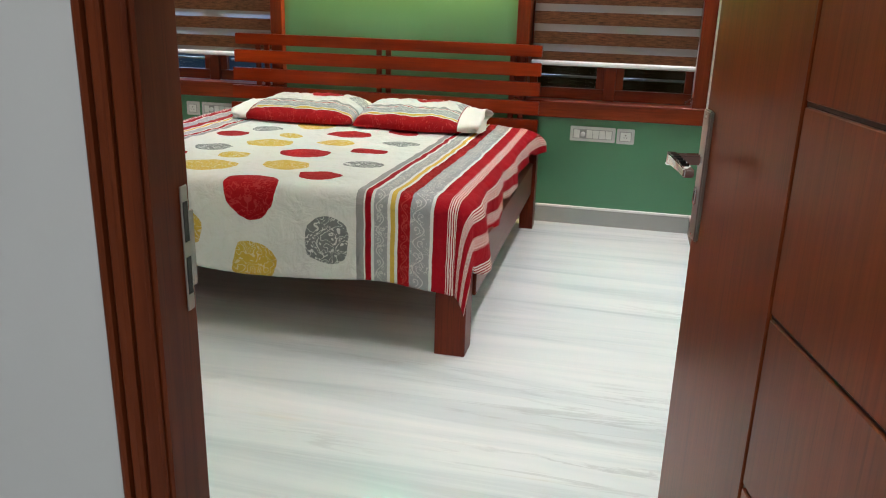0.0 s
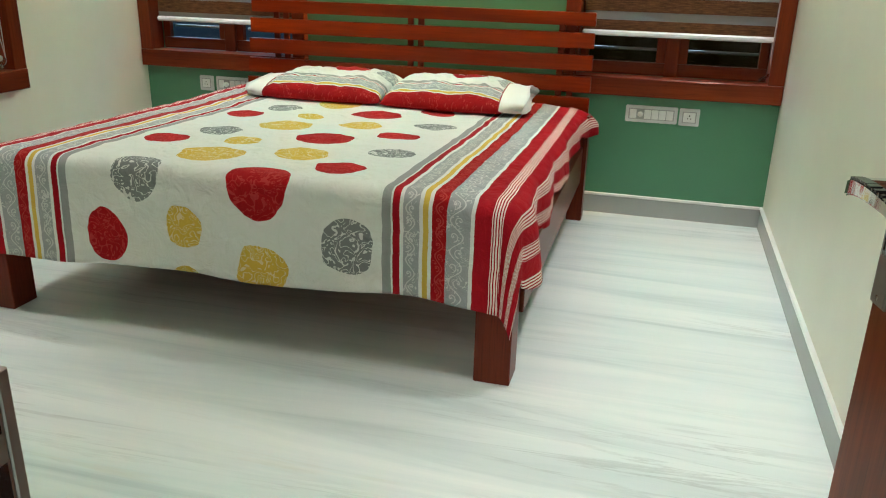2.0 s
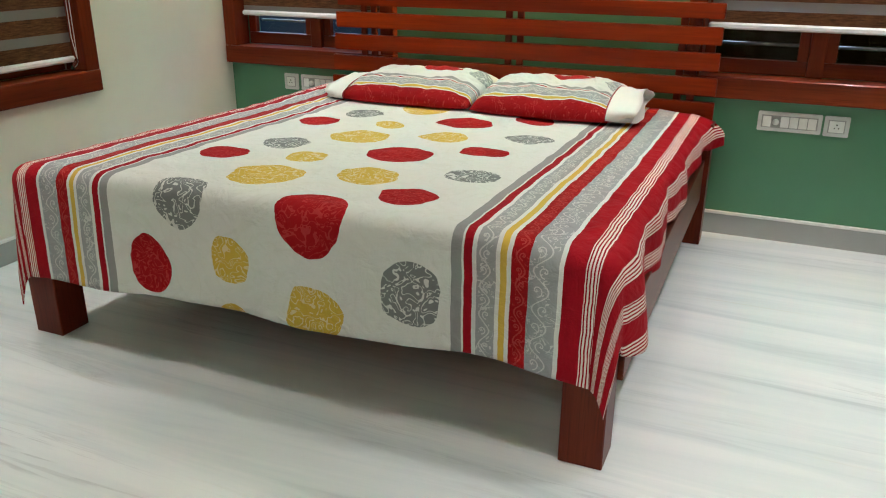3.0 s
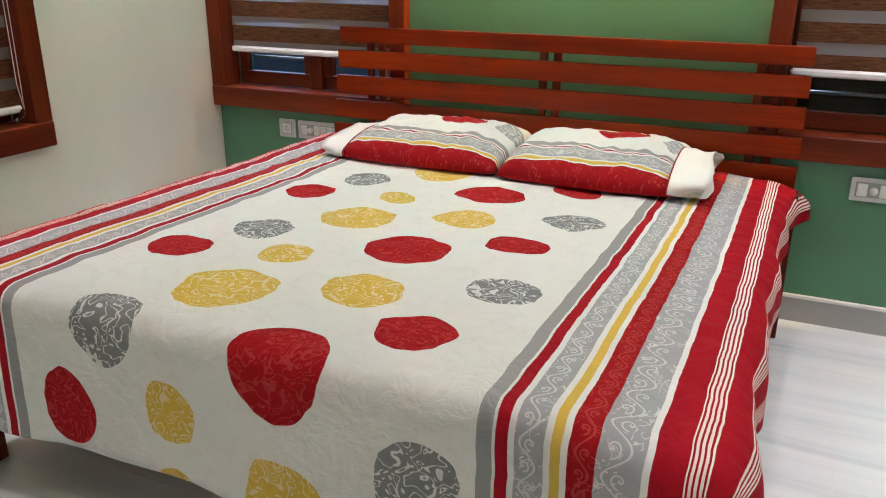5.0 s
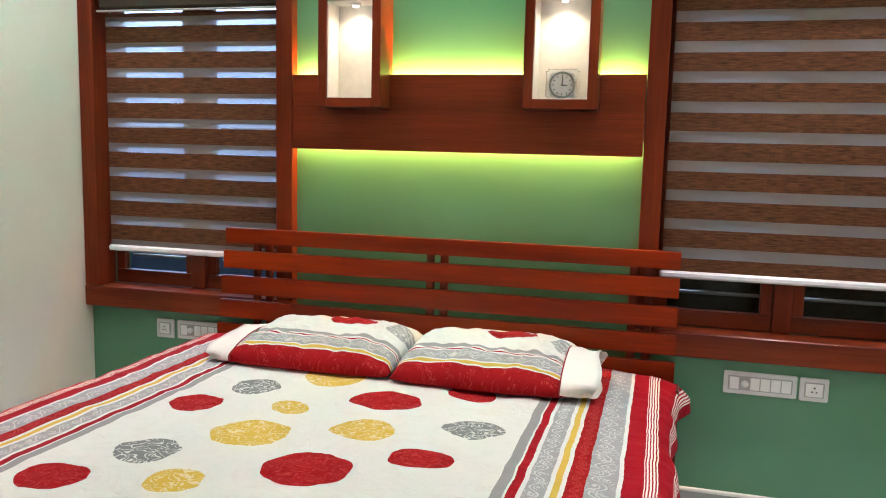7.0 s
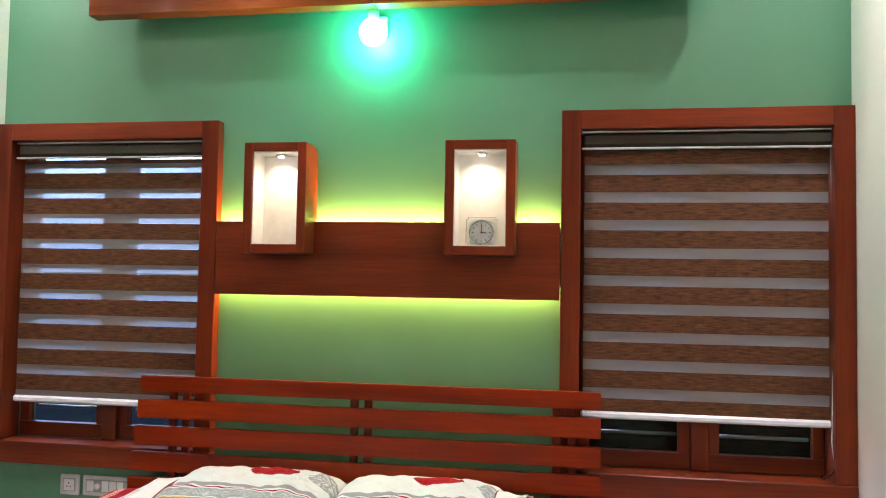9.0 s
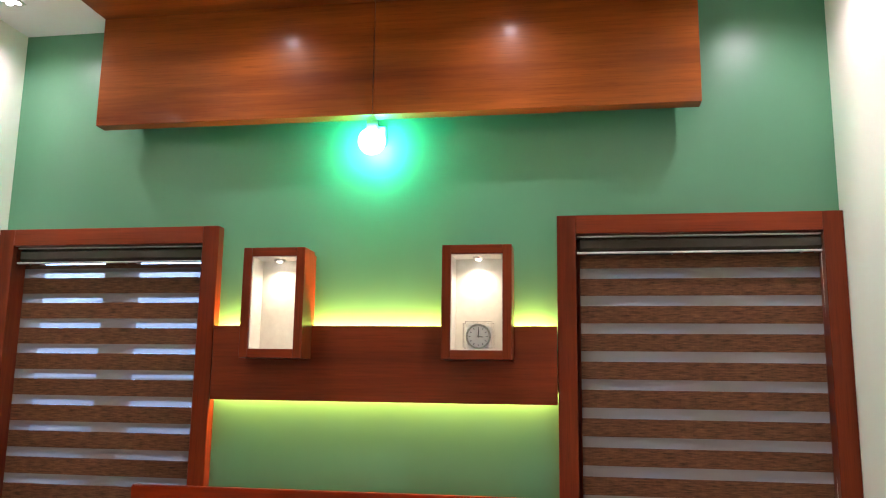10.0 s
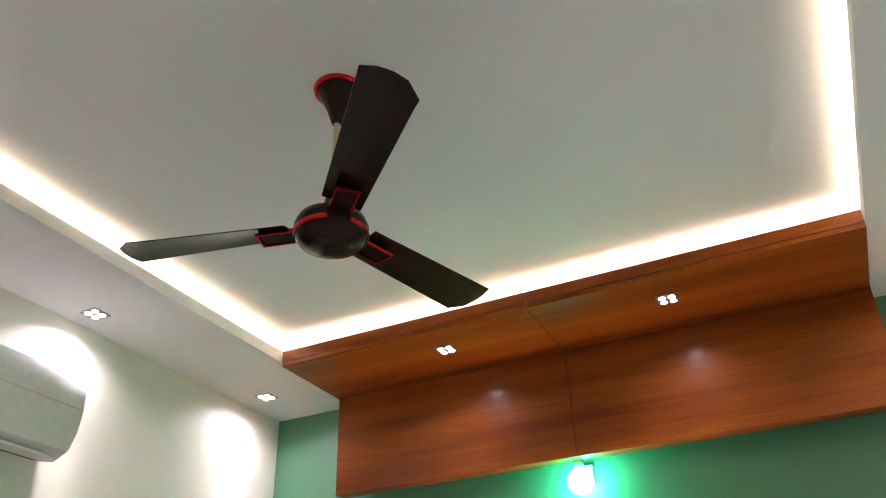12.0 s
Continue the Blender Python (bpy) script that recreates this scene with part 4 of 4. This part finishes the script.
for k in range(3):
    a = radians(75 + 120 * k)
    rot = Matrix.Translation((FX, FY, FZ)) @ Matrix.Rotation(a, 4, "Z")
    bm = bmesh.new()
    top, low = [], []
    L0, L1, n = 0.115, 0.612, 24
    for i in range(n + 1):
        u = i / n
        r = L0 + (L1 - L0) * u
        w = 0.052 + 0.020 * u
        tip = 0.0 if u < 0.85 else (u - 0.85) / 0.15
        for j, lst in ((0, top), (1, low)):
            line = []
            for q in range(5):
                v = -1 + q / 2
                rr = r - tip * (0.035 * max(0, v) ** 2 + 0.014 * v ** 4)
                z = 0.010 - 0.014 * v + 0.004 * (1 - v * v) - (0.0035 if j else 0)
                line.append(bm.verts.new((rr, w * v, z)))
            lst.append(line)
    for i in range(n):
        for q in range(4):
            bm.faces.new((top[i][q], top[i + 1][q], top[i + 1][q + 1], top[i][q + 1]))
            bm.faces.new((low[i][q], low[i][q + 1], low[i + 1][q + 1], low[i + 1][q]))
        bm.faces.new((top[i][0], low[i][0], low[i + 1][0], top[i + 1][0]))
        bm.faces.new((top[i][4], top[i + 1][4], low[i + 1][4], low[i][4]))
    for q in range(4):
        bm.faces.new((top[0][q], top[0][q + 1], low[0][q + 1], low[0][q]))
        bm.faces.new((top[n][q], low[n][q], low[n][q + 1], top[n][q + 1]))
    bmesh.ops.recalc_face_normals(bm, faces=bm.faces)
    bmesh.ops.transform(bm, matrix=rot, verts=bm.verts)
    blade = smooth_by_angle(part("blade", bm, M_FAN, fan))
    # red outline of the blade holder, and its dark bracket
    bm = boxes((0.085, 0.20, -0.026, 0.026, -0.008, 0.004), bevel=0.003)
    bmesh.ops.transform(bm, matrix=rot, verts=bm.verts)
    part("bracket", bm, M_FAN, blade)
    bm = boxes((0.10, 0.205, -0.032, -0.026, -0.011, -0.004), (0.10, 0.205, 0.026, 0.032, -0.013, -0.006), (0.199, 0.205, -0.026, 0.026, -0.012, -0.005))
    bmesh.ops.transform(bm, matrix=rot, verts=bm.verts)
    part("red_trim", bm, M_FANRED, blade, "red chrome outline")
    bm = bmesh.new()
    ring = [[], [], [], []]
    for q in range(11):
        th = radians(18 + 84 * q / 10)
        for lst, (r, z) in zip(ring, ((0.1025, -0.016), (0.1035, -0.022), (0.099, -0.028), (0.096, -0.014))):
            lst.append(bm.verts.new((r * math.cos(th), r * math.sin(th), z)))
    for q in range(10):
        for a0, b0 in ((0, 1), (1, 2), (2, 3), (3, 0)):
            bm.faces.new((ring[a0][q], ring[a0][q + 1], ring[b0][q + 1], ring[b0][q]))
    bmesh.ops.recalc_face_normals(bm, faces=bm.faces)
    bmesh.ops.transform(bm, matrix=rot, verts=bm.verts)
    part("housing_trim", bm, M_FANRED, hub, "red chrome arc")

# ---- air conditioner on the side wall ----
ay0, ay1, az0, az1 = -2.40, -1.495, 2.50, 2.835
ac = thing("air_conditioner", (XL, (ay0 + ay1) / 2, az0), "white split air conditioner on the side wall", "air conditioner")
sec = [(0.0, az0 + 0.02), (0.10, az0), (0.165, az0 + 0.03), (0.195, az0 + 0.10), (0.205, az0 + 0.19), (0.200, az1 - 0.055), (0.175, az1 - 0.012), (0.14, az1), (0.0, az1)]
bm = bmesh.new()
A = [bm.verts.new((XL + d, ay0, z)) for d, z in sec]
B = [bm.verts.new((XL + d, ay1, z)) for d, z in sec]
for i in range(len(sec) - 1):
    bm.faces.new((A[i], A[i + 1], B[i + 1], B[i]))
bm.faces.new((A[-1], A[0], B[0], B[-1]))
bm.faces.new(A)
bm.faces.new(B[::-1])
bmesh.ops.recalc_face_normals(bm, faces=bm.faces)
bmesh.ops.bevel(bm, geom=[e for e in bm.edges if abs(e.verts[0].co.y - e.verts[1].co.y) < 1e-4], offset=0.012, segments=3, affect="EDGES")
smooth_by_angle(part("body", bm, plain("glossy_white_plastic", (0.80, 0.80, 0.78), 0.15), ac), 40)
part("louver", boxes((XL + 0.085, XL + 0.155, ay0 + 0.06, ay1 - 0.06, az0 - 0.006, az0 + 0.004), bevel=0.002), M_WHITEPL, ac, "white air louver")
part("outlet_slot", boxes((XL + 0.05, XL + 0.08, ay0 + 0.06, ay1 - 0.06, az0 + 0.002, az0 + 0.012)), M_BLACK, ac, "dark outlet slot")
part("panel_line", boxes((XL + 0.2045, XL + 0.2062, ay0 + 0.012, ay1 - 0.012, az0 + 0.185, az0 + 0.189)), M_GREYPL, ac, "thin seam of the front panel")

# ---- doorway and door ----
fr = thing("door_frame", (-0.5, -4.0700, 0.0), "dark brown wooden door frame with grooved moulding", "door frame", "", "structure")
JX = -0.912
part("jamb", boxes((JX - 0.058, JX, -4.1120, -4.0340, 0.0, 2.15), bevel=0.003), M_JAMB, fr)
part("jamb_moulding", boxes((JX - 0.027, JX - 0.004, -4.1200, -4.1120, 0.0, 2.15), bevel=0.003), M_JAMB, fr)
part("jamb_moulding", boxes((JX - 0.046, JX - 0.030, -4.1240, -4.1120, 0.0, 2.15), bevel=0.004), M_JAMB, fr)
part("jamb_moulding", boxes((JX - 0.058, JX - 0.049, -4.1270, -4.1120, 0.0, 2.15), bevel=0.003), M_JAMB, fr)
part("jamb", boxes((-0.114, -0.050, -4.1120, -4.0340, 0.0, 2.15), bevel=0.003), M_JAMB, fr)
part("head", boxes((JX, -0.114, -4.1120, -4.0340, 2.082, 2.15), bevel=0.003), M_FR_X, fr)
sp = part("strike_plate", boxes((JX, JX + 0.0025, -4.0560, -4.0420, 0.976, 1.122), bevel=0.001), M_STEEL, fr, "steel strike plate with two slots")
part("strike_lip", boxes((JX - 0.004, JX + 0.003, -4.0418, -4.0335, 1.003, 1.092), bevel=0.001), M_STEEL, sp)
part("slot", boxes((JX + 0.0026, JX + 0.0031, -4.0540, -4.0450, 1.058, 1.104)), M_BLACK, sp)
part("slot", boxes((JX + 0.0026, JX + 0.0031, -4.0540, -4.0450, 0.996, 1.040)), M_BLACK, sp)

EDGE, HINGE = Vector((-0.298, -3.262, 0)), Vector((-0.122, -4.100, 0))
ahead = (HINGE - EDGE).normalized()
DW = (HINGE - EDGE).length
turn = Matrix.Translation(EDGE) @ Matrix.Rotation(math.atan2(ahead.y, ahead.x), 4, "Z")   # x along the door, y to the room's middle or away
door = thing("door_1", (HINGE.x, HINGE.y, 0.0), "reddish brown panelled door standing open", "door", "", "structure")
SIDE = -1 if (turn.to_3x3() @ Vector((0, 1, 0))).x > 0 else 1     # the side that faces the doorway


def on_door(*dims, bevel=0.0, seg=1):
    """dims: along, out of the seen face, up."""
    bm = bmesh.new()
    for a, b, c, d, e, f in dims:
        lo, hi = sorted((c * SIDE, d * SIDE))
        box(bm, a, b, lo, hi, e, f, bevel, seg)
    bmesh.ops.transform(bm, matrix=turn, verts=bm.verts)
    return bm


GA = 0.407
part("core", on_door((0.001, DW - 0.001, -0.036, -0.006, 0.008, 2.06)), M_GROOVE, door)
part("stile", on_door((0.0, GA - 0.0035, -0.038, 0.0, 0.006, 2.065), bevel=0.002), M_DOOR, door)
zs = [0.006, 0.318, 0.614, 0.898, 1.204, 1.490, 1.783, 2.065]
for a, b in zip(zs, zs[1:]):
    part("panel", on_door((GA + 0.0035, DW, -0.037, -0.0005, a + 0.0035, b - 0.0035), bevel=0.002), M_DOOR, door)
hd = part("handle_plate", on_door((0.008, 0.046, 0.0, 0.009, 0.896, 1.143), bevel=0.003, seg=2), M_STEEL, door, "brushed steel lock plate")
part("spindle", on_door((0.018, 0.038, 0.009, 0.060, 1.042, 1.062), bevel=0.004, seg=2), M_CHROME, hd)
bm = bmesh.new()
prev = None
for k in range(11):
    u = k / 10
    a, up = 0.018 + 0.125 * u, 1.048 - 0.012 * (2 * u - 1) ** 2 + 0.012
    h, w, out = 0.011 - 0.003 * u, 0.010, 0.062 + 0.010 * math.sin(math.pi * u)
    ring = [bm.verts.new((a, (out + q) * SIDE, up + z)) for q, z in ((-w, -h), (w, -h), (w * 0.9, h), (-w * 0.9, h))]
    if prev:
        for q in range(4):
            bm.faces.new((prev[q], prev[(q + 1) % 4], ring[(q + 1) % 4], ring[q]))
    else:
        bm.faces.new(ring[::-1])
    prev = ring
bm.faces.new(prev)
bmesh.ops.recalc_face_normals(bm, faces=bm.faces)
bmesh.ops.bevel(bm, geom=list(bm.edges), offset=0.0025, segments=2, affect="EDGES")
bmesh.ops.transform(bm, matrix=turn, verts=bm.verts)
smooth_by_angle(part("lever", bm, M_CHROME, hd, "curved chrome lever with a black inlay"), 40)
inlay = []
for k in range(1, 9):
    u = (k + 0.5) / 10
    top = 1.060 - 0.012 * (2 * u - 1) ** 2 + 0.011 - 0.003 * u
    out = 0.062 + 0.010 * math.sin(math.pi * u)
    inlay.append((0.018 + 0.0125 * k, 0.018 + 0.0125 * (k + 1) + 0.001, out - 0.0068, out + 0.0068, top - 0.003, top + 0.0005))
part("inlay", on_door(*inlay), M_BLACK, hd, "black gloss inlay")
part("cylinder", on_door((0.019, 0.035, 0.009, 0.014, 0.965, 1.000), bevel=0.004, seg=2), M_CHROME, hd, "chrome key cylinder")
part("keyhole", on_door((0.0255, 0.0285, 0.014, 0.0146, 0.972, 0.992)), M_BLACK, hd)
for zz in (0.908, 1.131):
    part("screw", on_door((0.0235, 0.0305, 0.009, 0.0105, zz - 0.0035, zz + 0.0035), bevel=0.001), M_CHROME, hd)
